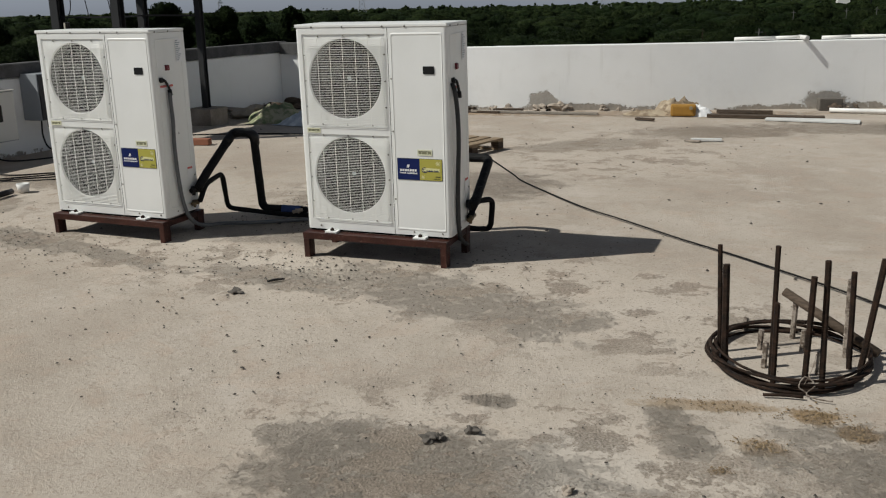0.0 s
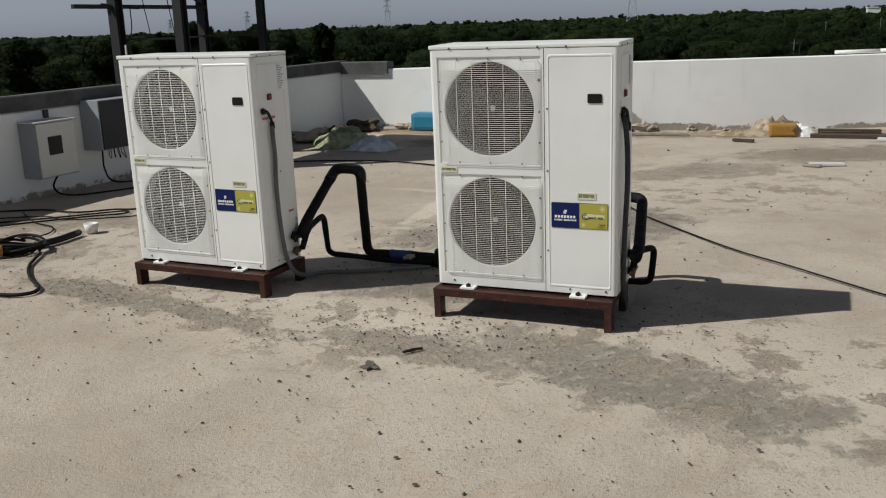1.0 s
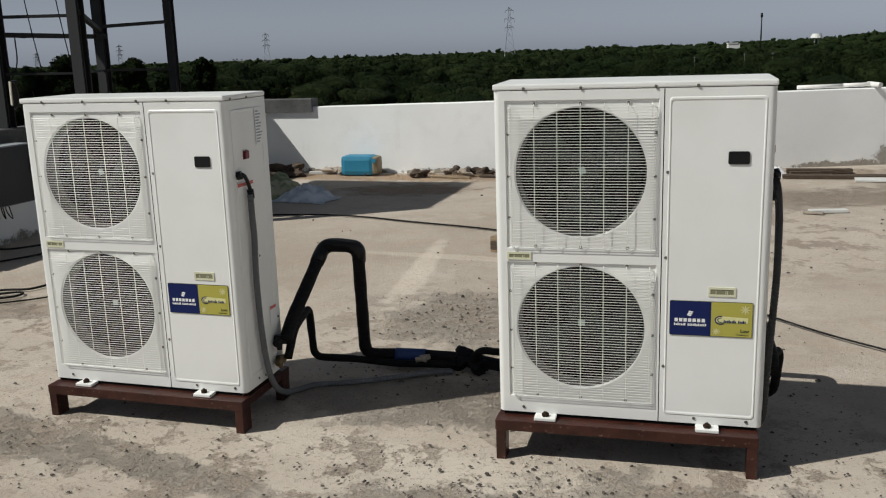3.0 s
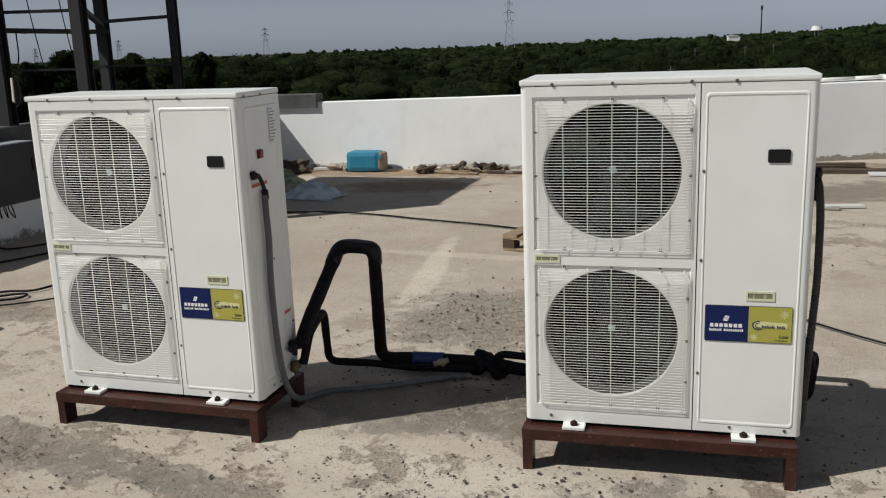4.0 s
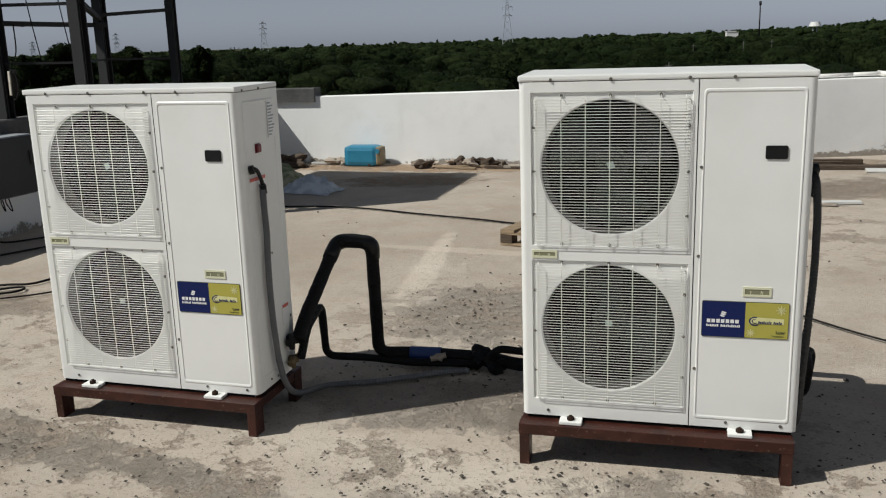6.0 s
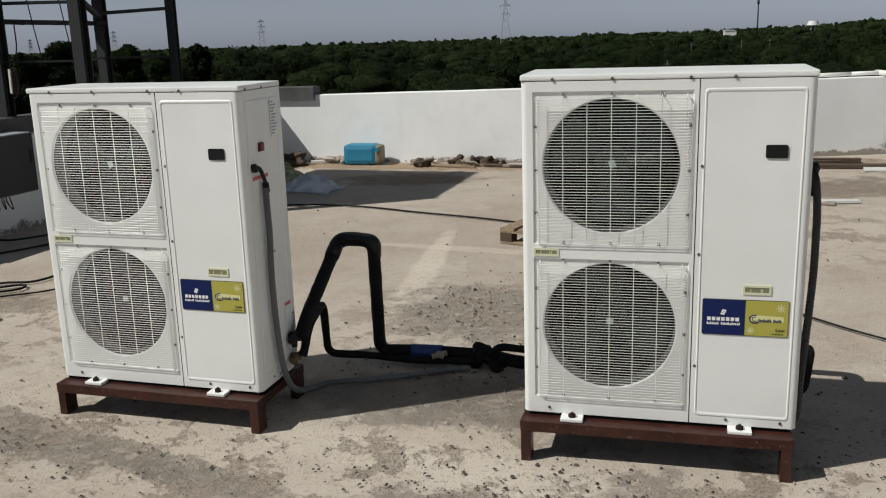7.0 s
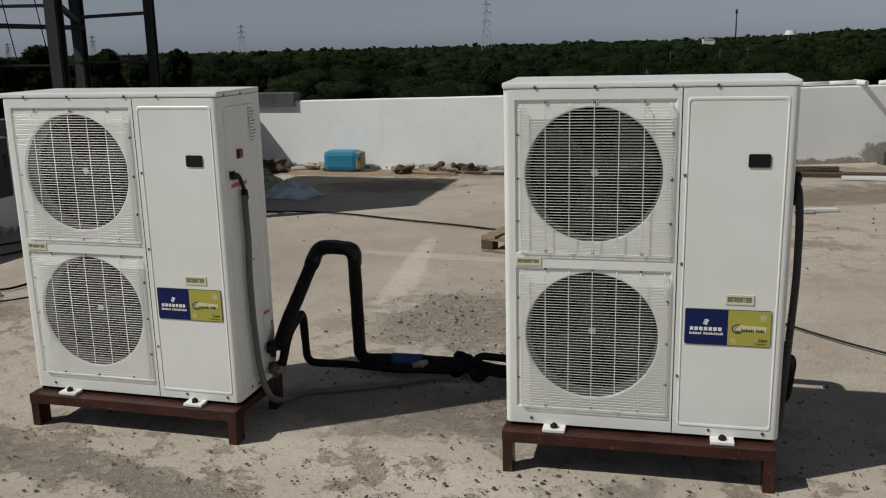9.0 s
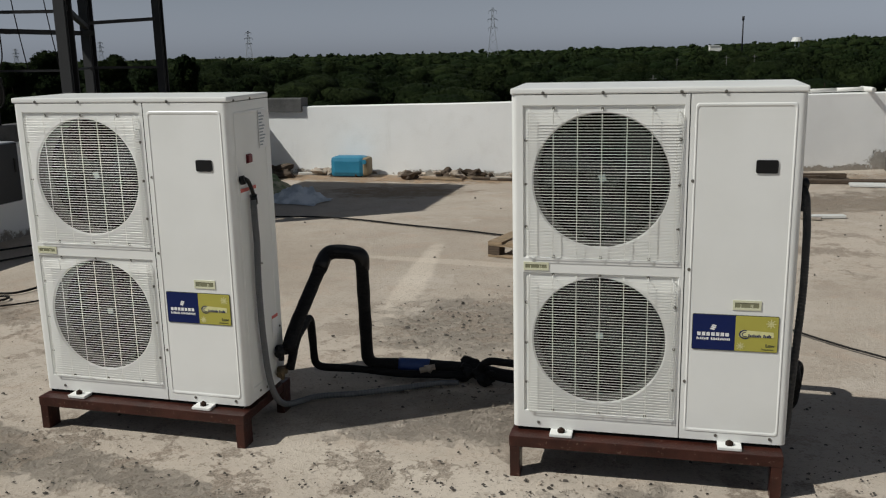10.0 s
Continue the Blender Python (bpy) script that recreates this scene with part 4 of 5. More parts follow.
part("liquid_pipe", tube(B(), bent([(1.01, 0.30, 0.235), (1.02, 0.38, 0.335), (1.085, 0.53, 0.326), (1.065, 0.54, 0.122), (0.97, 0.57, 0.105), (0.7, 0.6, 0.10), (0.2, 0.78, 0.12), (-0.30, 0.84, 0.125), (-0.35, 0.85, 0.03)], 0.05), 0.019, 10, 1, 0.1), FOAM, run, "thin black foam-wrapped pipe")
part("blue_tape_wrap", tube(B(), [(-0.745, 0.858, 0.0625), (-0.67, 0.870, 0.060), (-0.59, 0.880, 0.0585)], 0.0355, 14, 4, 0.04), TAPE, run, "blue tape wrapped round the pipe")
bm = lump(B(), (-0.38, 0.89, 0.05), (0.07, 0.06, 0.05), 3, 0.5, 3)
lump(bm, (-0.30, 0.86, 0.04), (0.06, 0.05, 0.04), 5, 0.5, 3)
part("foam_joint", bm, FOAM, run, "lumpy black taped joint")
part("pipe_clip", lump(tube(B(), [(-0.62, 0.80, 0.06), (-0.55, 0.83, 0.075)], 0.014, 8, 1), (-0.58, 0.81, 0.07), (0.03, 0.02, 0.02), 4, 0.5), RUBBLE, run, "mortar-spattered clip")


def conduit(pts, label, mat=None):
    bm = B()
    line = smooth_line(pts, 26)
    rings = []
    for i, p in enumerate(line):
        d = (line[min(i + 1, len(line) - 1)] - line[max(i - 1, 0)]).normalized()
        u = d.cross(Vector((0.3, 0.9, 0.2))).normalized()
        w = d.cross(u)
        r = 0.0135 + (0.001 if i % 2 else -0.001)
        rings.append([bm.verts.new(p + (u * math.cos(a) + w * math.sin(a)) * r) for a in (math.pi * s / 5 for s in range(10))])
    for a, b in zip(rings, rings[1:]):
        for s in range(10):
            bm.faces.new((a[s], a[(s + 1) % 10], b[(s + 1) % 10], b[s]))
    return solid("flexible_conduit", bm, mat or CONDUIT, label, "conduit", group="flexible conduits")


conduit([(-1.086, 0.092, 1.012), (-1.086, 0.093, 0.93), (-1.087, 0.100, 0.82), (-1.087, 0.092, 0.70), (-1.087, 0.092, 0.56), (-1.086, 0.102, 0.40), (-1.084, 0.125, 0.24), (-1.082, 0.175, 0.125), (-1.09, 0.28, 0.05), (-1.075, 0.40, 0.018), (-1.02, 0.48, 0.016), (-0.84, 0.56, 0.016), (-0.67, 0.665, 0.016), (-0.52, 0.765, 0.016), (-0.42, 0.79, 0.018)],
        "grey ribbed conduit hanging from the unit down to the roof")
conduit([(0.998, 0.060, 1.11), (1.014, 0.065, 1.075), (1.024, 0.075, 0.98), (1.027, 0.085, 0.88), (1.027, 0.090, 0.74), (1.019, 0.095, 0.56), (1.010, 0.11, 0.36), (1.0, 0.16, 0.16), (0.95, 0.40, 0.04), (0.8, 0.6, 0.022), (0.3, 0.72, 0.022)],
        "dark ribbed conduit hanging beside the unit down to the roof", HOSE)


def ground_cable(pts, r, label, mat=None, per=8):
    return solid("cable", tube(B(), pts, r, 6, per, caps=True), mat or CABLE, label, "cable", group="cables on the roof")


ground_cable([(-0.15, 3.85, 0.02), (0.4, 3.02, 0.015), (0.55, 2.78, 0.012), (0.9, 2.36, 0.012), (1.37, 1.84, 0.012), (1.73, 1.53, 0.012), (2.23, 1.08, 0.012), (2.60, 0.78, 0.012), (2.95, 0.46, 0.012), (3.25, 0.18, 0.012), (3.9, -0.5, 0.012), (5.0, -1.4, 0.012)],
             0.006, "black cable lying across the roof")
ground_cable([(-4.6, 4.4, 0.012), (-4.02, 4.68, 0.012), (-3.4, 4.88, 0.012), (-2.9, 4.93, 0.012), (-2.45, 4.85, 0.012), (-1.98, 4.69, 0.012), (-1.33, 4.50, 0.012), (-0.95, 4.36, 0.012), (-0.5, 4.25, 0.012)], 0.009, "black cable lying loosely on the roof")
ground_cable([(-5.1, 1.35, 0.012), (-4.7, 1.55, 0.012), (-4.3, 1.55, 0.012), (-4.05, 1.75, 0.012), (-3.85, 1.85, 0.012), (-3.80, 2.3, 0.012)], 0.009, "black cable lying loosely on the roof")
ground_cable([(-5.0, 0.75, 0.012), (-4.55, 1.08, 0.012), (-4.2, 1.42, 0.012), (-3.9, 1.72, 0.012), (-3.83, 1.62, 0.012), (-4.1, 1.38, 0.012), (-4.6, 0.8, 0.012), (-5.0, 0.3, 0.012)], 0.008, "black cable lying in a bend on the roof")
ground_cable([(-3.35, 0.28, 0.02), (-3.15, 0.0, 0.012), (-2.9, -0.22, 0.012), (-2.60, -0.42, 0.012), (-2.62, -0.56, 0.012), (-2.9, -0.62, 0.012), (-3.5, -0.75, 0.012)], 0.012, "black cable curling on the roof")
ground_cable([(-5.15, 2.2, 0.25), (-5.17, 2.12, 0.10), (-5.05, 2.2, 0.014), (-4.75, 2.6, 0.012), (-4.5, 3.2, 0.012)], 0.009, "thin black cable along the foot of the wall")

ground_cable([(-5.1, 0.95, 0.010), (-4.5, 1.32, 0.010), (-4.15, 1.28, 0.010), (-3.75, 1.50, 0.010), (-3.55, 1.72, 0.010), (-3.62, 1.92, 0.010)], 0.006, "thin black cable winding over the roof")
ground_cable([(-4.4, 0.1, 0.010), (-4.05, 0.42, 0.010), (-3.85, 0.75, 0.010), (-4.0, 1.0, 0.010), (-4.35, 1.12, 0.010), (-4.8, 1.4, 0.010)], 0.006, "thin black cable winding over the roof")
ground_cable([(-4.1, -0.1, 0.010), (-3.75, 0.25, 0.030), (-3.5, 0.36, 0.030), (-3.42, 0.2, 0.012), (-3.6, 0.05, 0.012), (-3.9, 0.2, 0.012), (-4.3, 0.55, 0.010)], 0.006, "thin black cable winding over the roof")

# ---- rebar stub of a column ----


def rebar(base, top, r, crust=False):
    bm = B()
    b, t = Vector(base), Vector(top)
    n = max(3, int((t - b).length / 0.006))
    d = (t - b).normalized()
    u = d.cross(Vector((0.2, 1, 0.1))).normalized()
    w = d.cross(u)
    rings = []
    for i in range(n + 1):
        p = b + (t - b) * (i / n)
        k = r * (1.05 if i % 2 else 0.95) * (1 + (0.18 * noise.noise(p * 60) if crust else 0))
        rings.append([bm.verts.new(p + (u * math.cos(a) + w * math.sin(a)) * k) for a in (math.pi * s / 3 for s in range(6))])
    for p, q in zip(rings, rings[1:]):
        for s in range(6):
            bm.faces.new((p[s], p[(s + 1) % 6], q[(s + 1) % 6], q[s]))
    bm.faces.new(rings[0][::-1])
    bm.faces.new(rings[-1])
    return bm


stub = thing("column_rebar", "rusty column starter bars standing up out of the roof", "rebar")
for base, top, r, crust in (
    ((2.684, -0.878, -0.01), (2.657, -0.88, 0.503), 0.011, False), ((2.715, -0.982, -0.01), (2.698, -0.983, 0.444), 0.016, False),
    ((2.916, -1.129, -0.01), (2.907, -1.129, 0.582), 0.011, False), ((2.928, -1.155, -0.01), (2.921, -1.157, 0.348), 0.012, False),
    ((3.049, -1.185, -0.01), (3.052, -1.185, 0.481), 0.0125, False), ((3.117, -1.154, -0.01), (3.098, -1.154, 0.544), 0.0125, False),
    ((3.208, -0.759, -0.01), (3.201, -0.759, 0.361), 0.012, True), ((3.223, -0.892, -0.01), (3.207, -0.891, 0.434), 0.012, False),
    ((3.264, -0.929, -0.01), (3.316, -0.932, 0.510), 0.0135, False),
):
    part("bar", rebar(base, top, r, crust), CRUST if crust else RUST, stub)
for base, h in (((2.765, -0.548, -0.01), 0.066), ((2.849, -0.788, -0.01), 0.096), ((2.881, -1.004, -0.01), 0.117), ((2.982, -0.584, -0.01), 0.207), ((3.029, -0.751, -0.01), 0.103), ((3.10, -1.003, -0.01), 0.102)):
    part("short_bar", rebar(base, (base[0] + 0.003, base[1], h), 0.013, True), CRUST, stub)

coil = thing("steel_bar_coil", "coil of dark rusty steel bars round the column stub", "steel bars")
rng = random.Random(4)
for k in range(8):
    a0, span = rng.uniform(0, 6.28), rng.uniform(4.2, 6.6)
    rx, ry = 0.325 + rng.uniform(-0.025, 0.03), 0.375 + rng.uniform(-0.03, 0.03)
    z = 0.012 + 0.006 * k
    pts = []
    for i in range(15):
        a = a0 + span * i / 14
        wob = 1 + 0.03 * math.sin(3 * a + k)
        pts.append((2.975 + rx * wob * math.cos(a), -0.865 + ry * wob * math.sin(a), z + 0.012 * math.sin(2 * a + k)))
    part("bar", tube(B(), pts, 0.006 if k % 3 else 0.009, 6, 4), RUST, coil)
part("wire_tie", tube(B(), [(3.06, -1.27, 0.02), (3.03, -1.275, 0.045), (3.05, -1.24, 0.075), (3.09, -1.25, 0.05), (3.06, -1.28, 0.02), (3.10, -1.30, 0.012), (3.16, -1.30, 0.010)], 0.003, 5, 5), CRUST, coil, "crusted tying wire")
part("loose_end", tube(B(), [(3.05, -1.28, 0.06), (3.075, -1.25, 0.12), (3.085, -1.22, 0.17)], 0.0016, 5, 4), CRUST, coil)
part("bar", tube(B(), [(2.90, -1.33, 0.012), (2.98, -1.31, 0.014), (3.05, -1.30, 0.012)], 0.007, 6, 3), RUST, coil)
solid("wooden_prop", tube(B(), [(2.93, -0.57, 0.222), (3.345, -0.74, 0.026)], 0.021, 10, 1, taper=1.05), OLDWOOD, "dark round timber leaning on the starter bars", "timber")

# ---- small litter near the units ----


def bit(name, c, size, label, category, mat, seed, rz=0.0):
    return solid(name, lump(B(), (0, 0, 0), size, seed, 0.75, 3), mat, label, category, pose(c[0], c[1], size[2] * 0.6, 0, 0, rz))


bm = tube(B(), [(0.105, -0.655, 0.008), (0.14, -0.61, 0.010), (0.172, -0.575, 0.008)], 0.007, 7, 3, 0.3)
solid("charred_stick", bm, plain("charred_wood", (0.013, 0.012, 0.011), 0.9, vary=0.3), "short dark stick on the roof", "stick")
bit("mortar_clod", (0.04, -0.865), (0.034, 0.030, 0.012), "flat grey clod of mortar on the roof", "clod", DAMP, 3)
bit("mortar_clod", (1.79, -2.14), (0.030, 0.024, 0.014), "dark clod of damp mortar on the roof", "clod", DAMP, 5)
bit("mortar_clod", (1.82, -2.12), (0.018, 0.016, 0.013), "dark clod of damp mortar on the roof", "clod", DAMP, 6)
bit("mortar_clod", (1.91, -2.03), (0.025, 0.016, 0.014), "dark clod of damp mortar on the roof", "clod", DAMP, 7)
bit("pebble", (2.36, -2.32), (0.016, 0.016, 0.014), "small pale pebble on a cement patch", "pebble", RUBBLE, 8)

# uncountable grit and pebbles
rng = np.random.default_rng(7)


def scatter(name, spots, mat, label):
    """Little angular stones, all in one mesh."""
    base = np.array([(1, 0, -0.3), (-0.5, 0.8, -0.3), (-0.5, -0.9, -0.3), (0.1, 0.1, 0.9), (0.6, 0.7, 0.2), (-0.9, 0.0, 0.35)])
    tri = np.array([(0, 2, 1), (0, 4, 3), (4, 1, 3), (1, 5, 3), (5, 2, 3), (2, 0, 3), (0, 1, 4), (1, 2, 5)])
    vs, fs = [], []
    for cx, cy, sx, sy, n, lo, hi in spots:
        for _ in range(n):
            x, y = cx + rng.normal() * sx, cy + rng.normal() * sy
            s = lo + (hi - lo) * rng.random() ** 2.5
            a = rng.random() * 6.28
            v = base * (1 + rng.uniform(-0.3, 0.3, base.shape)) * (s, s * 0.8, s * 0.6)
            c, d = math.cos(a), math.sin(a)
            v = np.stack([v[:, 0] * c - v[:, 1] * d + x, v[:, 0] * d + v[:, 1] * c + y, v[:, 2] + 0.002 + s * 0.15], 1)
            fs.append(tri + 6 * len(vs))
            vs.append(v)
    me = bpy.data.meshes.new(name)
    me.from_pydata(np.concatenate(vs).tolist(), [], np.concatenate(fs).tolist())
    me.materials.append(mat)
    return tagged(new(name, me), label, "grit", kind="stuff")


scatter("dark_grit", [(0, -1.0, 1.3, 0.9, 330, 0.002, 0.011), (0.0, -0.3, 0.35, 0.15, 150, 0.003, 0.013), (0.2, -1.2, 1.2, 0.6, 45, 0.007, 0.013), (1.25, 0.15, 0.25, 0.3, 120, 0.003, 0.010), (-0.45, 0.75, 0.4, 0.12, 160, 0.003, 0.012), (1.8, -1.2, 0.9, 0.8, 260, 0.002, 0.008), (-1.2, -0.6, 0.8, 0.25, 220, 0.002, 0.010), (1.4, 0.9, 1.0, 0.8, 160, 0.002, 0.009), (0.0, -0.35, 0.5, 0.2, 120, 0.002, 0.012), (-0.65, 1.8, 0.3, 0.35, 260, 0.003, 0.014), (-2.4, -0.3, 0.6, 0.2, 160, 0.003, 0.012), (0.4, 3.0, 2.0, 1.6, 120, 0.004, 0.018),
                      (1.2, -0.5, 0.7, 0.3, 120, 0.002, 0.009), (2.3, -2.0, 0.6, 0.3, 60, 0.002, 0.008), (-3.6, 0.3, 0.7, 0.6, 80, 0.004, 0.014), (0.5, -1.8, 1.2, 0.6, 50, 0.003, 0.010), (1.5, 5.5, 1.8, 1.2, 70, 0.006, 0.022)],
        plain("dark_grit", (0.075, 0.065, 0.055), 0.9, vary=0.4, scale=40), "scattered dark grit and pebbles on the roof")
scatter("pale_grit", [(0.2, -0.3, 0.6, 0.18, 140, 0.003, 0.012), (-0.6, 1.7, 0.35, 0.35, 220, 0.003, 0.013), (-0.3, 0.4, 0.5, 0.2, 110, 0.003, 0.012), (-2.3, -0.3, 0.6, 0.2, 120, 0.003, 0.011), (0, 0, 2.5, 2.2, 700, 0.002, 0.008), (1.6, -1.6, 1.0, 0.7, 400, 0.0015, 0.006), (2.4, -2.0, 0.5, 0.3, 60, 0.003, 0.008)],
        RUBBLE, "scattered pale mortar crumbs on the roof")

scatter("sandy_grit", [(3.10, -1.43, 0.06, 0.04, 260, 0.002, 0.008), (2.92, -1.76, 0.06, 0.03, 160, 0.002, 0.007), (3.25, -1.55, 0.04, 0.05, 110, 0.002, 0.007), (2.72, -1.47, 0.18, 0.03, 240, 0.002, 0.007), (2.80, -2.0, 0.025, 0.02, 60, 0.002, 0.006)],
        plain("ochre_sand", (0.20, 0.14, 0.075), 0.9, vary=0.4, scale=60), "small spills of ochre sand on the roof")

# ---- pallet, boards and heaps along the parapet ----
pal = thing("wooden_pallet", "weathered pine pallet lying on the roof", "pallet", pose(-0.43, 4.02, 0, 0, 0, -14))
for k in range(3):
    part("deck_board", box(B(), -0.36 + 0.16 * k, -0.36 + 0.16 * k + 0.12, -0.55, 0.55, 0.105, 0.125, 0.002), WOOD, pal)
for y in (-0.55, -0.05, 0.45):
    part("runner", box(B(), -0.36, 0.08, y, y + 0.10, 0.0, 0.018, 0.002), WOOD, pal)
    part("stringer", box(B(), -0.36, 0.08, y, y + 0.10, 0.0875, 0.1045, 0.002), WOOD, pal)
    for x in (-0.36, -0.02):
        part("block", box(B(), x, x + 0.10, y, y + 0.10, 0.0185, 0.087, 0.002), OLDWOOD, pal)

can = thing("blue_plastic_can", "faded blue plastic jerrycan lying by the parapet", "jerrycan", pose(-3.75, 7.93, 0.004, 0, 0, 3))
part("body", box(B(), -0.26, 0.20, -0.14, 0.14, 0.0, 0.265, 0.06), DRUM, can)
part("bleached_end", box(B(), 0.15, 0.25, -0.13, 0.13, 0.012, 0.25, 0.045), DRUMTOP, can, "mud-stained brown end of the can")
part("cap", disc(B(), 0.21, 0.2, -0.155, -0.13, 0.03, 14), DRUM, can)


def heap(name, c, size, mat, label, category, seed, folds=9.0, amp=0.25, rz=0.0, rows=26):
    """A crumpled sheet lying in a heap."""
    bm = B()
    grid = []
    for i in range(rows + 1):
        line = []
        for j in range(rows + 1):
            u, v = 2 * i / rows - 1, 2 * j / rows - 1
            r = min(1.0, math.hypot(u, v) / 1.05)
            dome = (1 - r**2.2)
            q = Vector((u * folds * 0.35 + seed, v * folds * 0.35, seed * 2.1))
            f = noise.noise(q) + 0.5 * noise.noise(q * 2.3) + abs(noise.noise(q * 1.4)) * 0.7
            edge = 1 + 0.22 * noise.noise(Vector((u * 2 + seed, v * 2, 1.7)))
            z = max(0.004, size[2] * (dome * (0.75 + amp * 1.6 * f) + 0.02 * f * (1 - dome)))
            line.append(bm.verts.new((u * size[0] * edge, v * size[1] * edge, z)))
        grid.append(line)
    for i in range(rows):
        for j in range(rows):
            bm.faces.new((grid[i][j], grid[i + 1][j], grid[i + 1][j + 1], grid[i][j + 1])).smooth = True
    e = [x for x in bm.edges if x.is_boundary]
    for v in {v for x in e for v in x.verts}:
        v.co.z = 0.002
    return solid(name, bm, mat, label, category, pose(c[0], c[1], 0, 0, 0, rz))


heap("tarpaulin", (-4.25, 6.25), (0.42, 0.48, 0.25), TARP, "crumpled faded green tarpaulin on the roof", "tarpaulin", 1.3, 8, 0.2, 20)
heap("plastic_sheet", (-3.62, 5.92), (0.34, 0.26, 0.16), SACK, "crumpled pale blue plastic sheet on the roof", "plastic sheet", 4.1, 11, 0.28, -8)
heap("sacking", (1.12, 8.22), (0.36, 0.20, 0.24), BURLAP, "brown burlap sacking heaped against the parapet", "sacking", 2.2, 10, 0.22, 10)
heap("sacking", (0.75, 8.05), (0.34, 0.16, 0.09), BURLAP, "pale burlap sacking spread on the roof", "sacking", 6.2, 7, 0.2, 5)
heap("white_bag", (1.44, 8.12), (0.18, 0.13, 0.18), BAG, "crumpled white plastic bag beside sacking", "bag", 3.6, 7, 0.2)
can = thing("yellow_plastic_can", "dirty yellow plastic can lying before the sacking", "jerrycan", pose(1.22, 8.04, 0.004, 0, 0, 10))
part("body", box(B(), -0.17, 0.17, -0.10, 0.10, 0.0, 0.16, 0.03), OCHRE, can)
part("cap", disc(B(), 0.10, 0.12, -0.125, -0.09, 0.025, 12), DRUMTOP, can)


def board(c, size, rz, mat, label, tilt=0.0, lift=0.0):
    return solid("board", box(B(), -size[0] / 2, size[0] / 2, -size[1] / 2, size[1] / 2, 0.0, size[2], 0.002), mat, label, "board", pose(c[0], c[1], 0.003 + lift, 0, tilt, rz), "boards by the parapet")


board((2.30, 8.05), (1.50, 0.15, 0.04), 3, OLDWOOD, "long grey board lying on the roof")
board((2.90, 7.88), (1.15, 0.30, 0.02), -4, TILEW, "pale board lying on the roof")
board((2.0, 8.5), (0.75, 0.10, 0.05), 4, OLDWOOD, "dark old plank by the parapet")
board((1.9, 8.38), (0.5, 0.07, 0.035), 14, OLDWOOD, "dark old plank by the parapet", 0, 0.0)
board((-0.9, 7.85), (1.9, 0.07, 0.03), 3, PLY, "long grey batten along the parapet")
board((0.80, 7.45), (0.26, 0.06, 0.03), -12, OLDWOOD, "short dark offcut on the roof")
board((-2.45, 7.72), (0.55, 0.06, 0.02), -9, WOOD, "pale wooden lath on the roof")
board((-2.25, 7.86), (0.60, 0.05, 0.02), 6, WOOD, "pale wooden lath on the roof")
board((-1.75, 7.80), (0.70, 0.06, 0.025), -3, OLDWOOD, "dark wooden lath on the roof")
board((-1.35, 8.05), (0.45, 0.09, 0.04), 10, OLDWOOD, "dark old plank by the parapet")
board((-4.35, 8.0), (0.40, 0.05, 0.03), 12, TILEW, "pale offcut by the parapet")
solid("tile_scrap", box(B(), -0.17, 0.17, -0.045, 0.045, 0.0, 0.025, 0.002), TILEW, "broken strip of pale tile on the roof", "tile", pose(1.82, 5.72, 0.004, 0, 0, 12))
solid("tile_scrap", box(B(), -0.09, 0.09, -0.03, 0.03, 0.0, 0.018, 0.002), BLOCKC, "broken strip of grey tile on the roof", "tile", pose(1.68, 5.62, 0.004, 0, 0, -14))
solid("concrete_block", lump(box(B(), -0.16, 0.16, -0.08, 0.08, 0.0, 0.17, 0.012), (0.25, 0.03, 0.02), (0.12, 0.08, 0.06), 3, 0.4), DAMP, "dark concrete block by the parapet", "block", pose(3.10, 9.22, 0.003, 0, 0, 16))
solid("pvc_pipe", tube(B(), [(3.10, 8.93, 0.035), (4.3, 8.90, 0.035), (5.6, 8.95, 0.035)], 0.032, 12, 3), PVC, "white plastic pipe lying on the roof", "pipe", group="white plastic pipes")
# pipes laid on the parapet
for a, b, z in (((1.75, 9.10), (2.35, 9.29), 1.0), ((2.30, 9.27), (2.72, 9.41), 1.008), ((2.92, 9.48), (3.35, 9.62), 1.002), ((3.30, 9.60), (4.9, 10.13), 1.01)):
    solid("pvc_pipe", tube(B(), [(*a, z + 0.006), (*b, z + 0.012)], 0.026, 10, 1), PVC, "white plastic pipe laid on the parapet", "pipe", group="white plastic pipes")
solid("pvc_pipe", tube(B(), [(2.62, 9.46, 1.02), (2.69, 9.29, 1.015), (2.73, 9.22, 1.01)], 0.034, 10, 2), PVC, "white plastic pipe end sticking out from the parapet", "pipe", group="white plastic pipes")
for k, (x, y) in enumerate(((2.15, 9.24), (3.45, 9.65), (1.3, 8.98))):
    solid("wire_stub", tube(B(), [(x, y + 0.03, 0.96), (x + 0.01, y + 0.03, 1.10 + 0.03 * k)], 0.005, 5, 1), RUST, "rusty bar end sticking out of the parapet", "bar", group="bar ends on the parapet")

rng2 = random.Random(11)
for k in range(46):
    t = rng2.random()
    x = -4.6 + 8.2 * t
    if 0.5 < x < 2.8:
        continue
    wy = 8.2 if x < -1.3 else 8.27 + (x + 1.3) * 0.27
    s = rng2.uniform(0.02, 0.075)
    bit("rubble_piece", (x, wy - 0.06 - abs(rng2.gauss(0, 0.13))), (s * 1.5, s, s * 0.8), "broken lump of mortar by the parapet", "rubble", RUBBLE if k % 3 else OLDWOOD, k, rng2.uniform(0, 180))
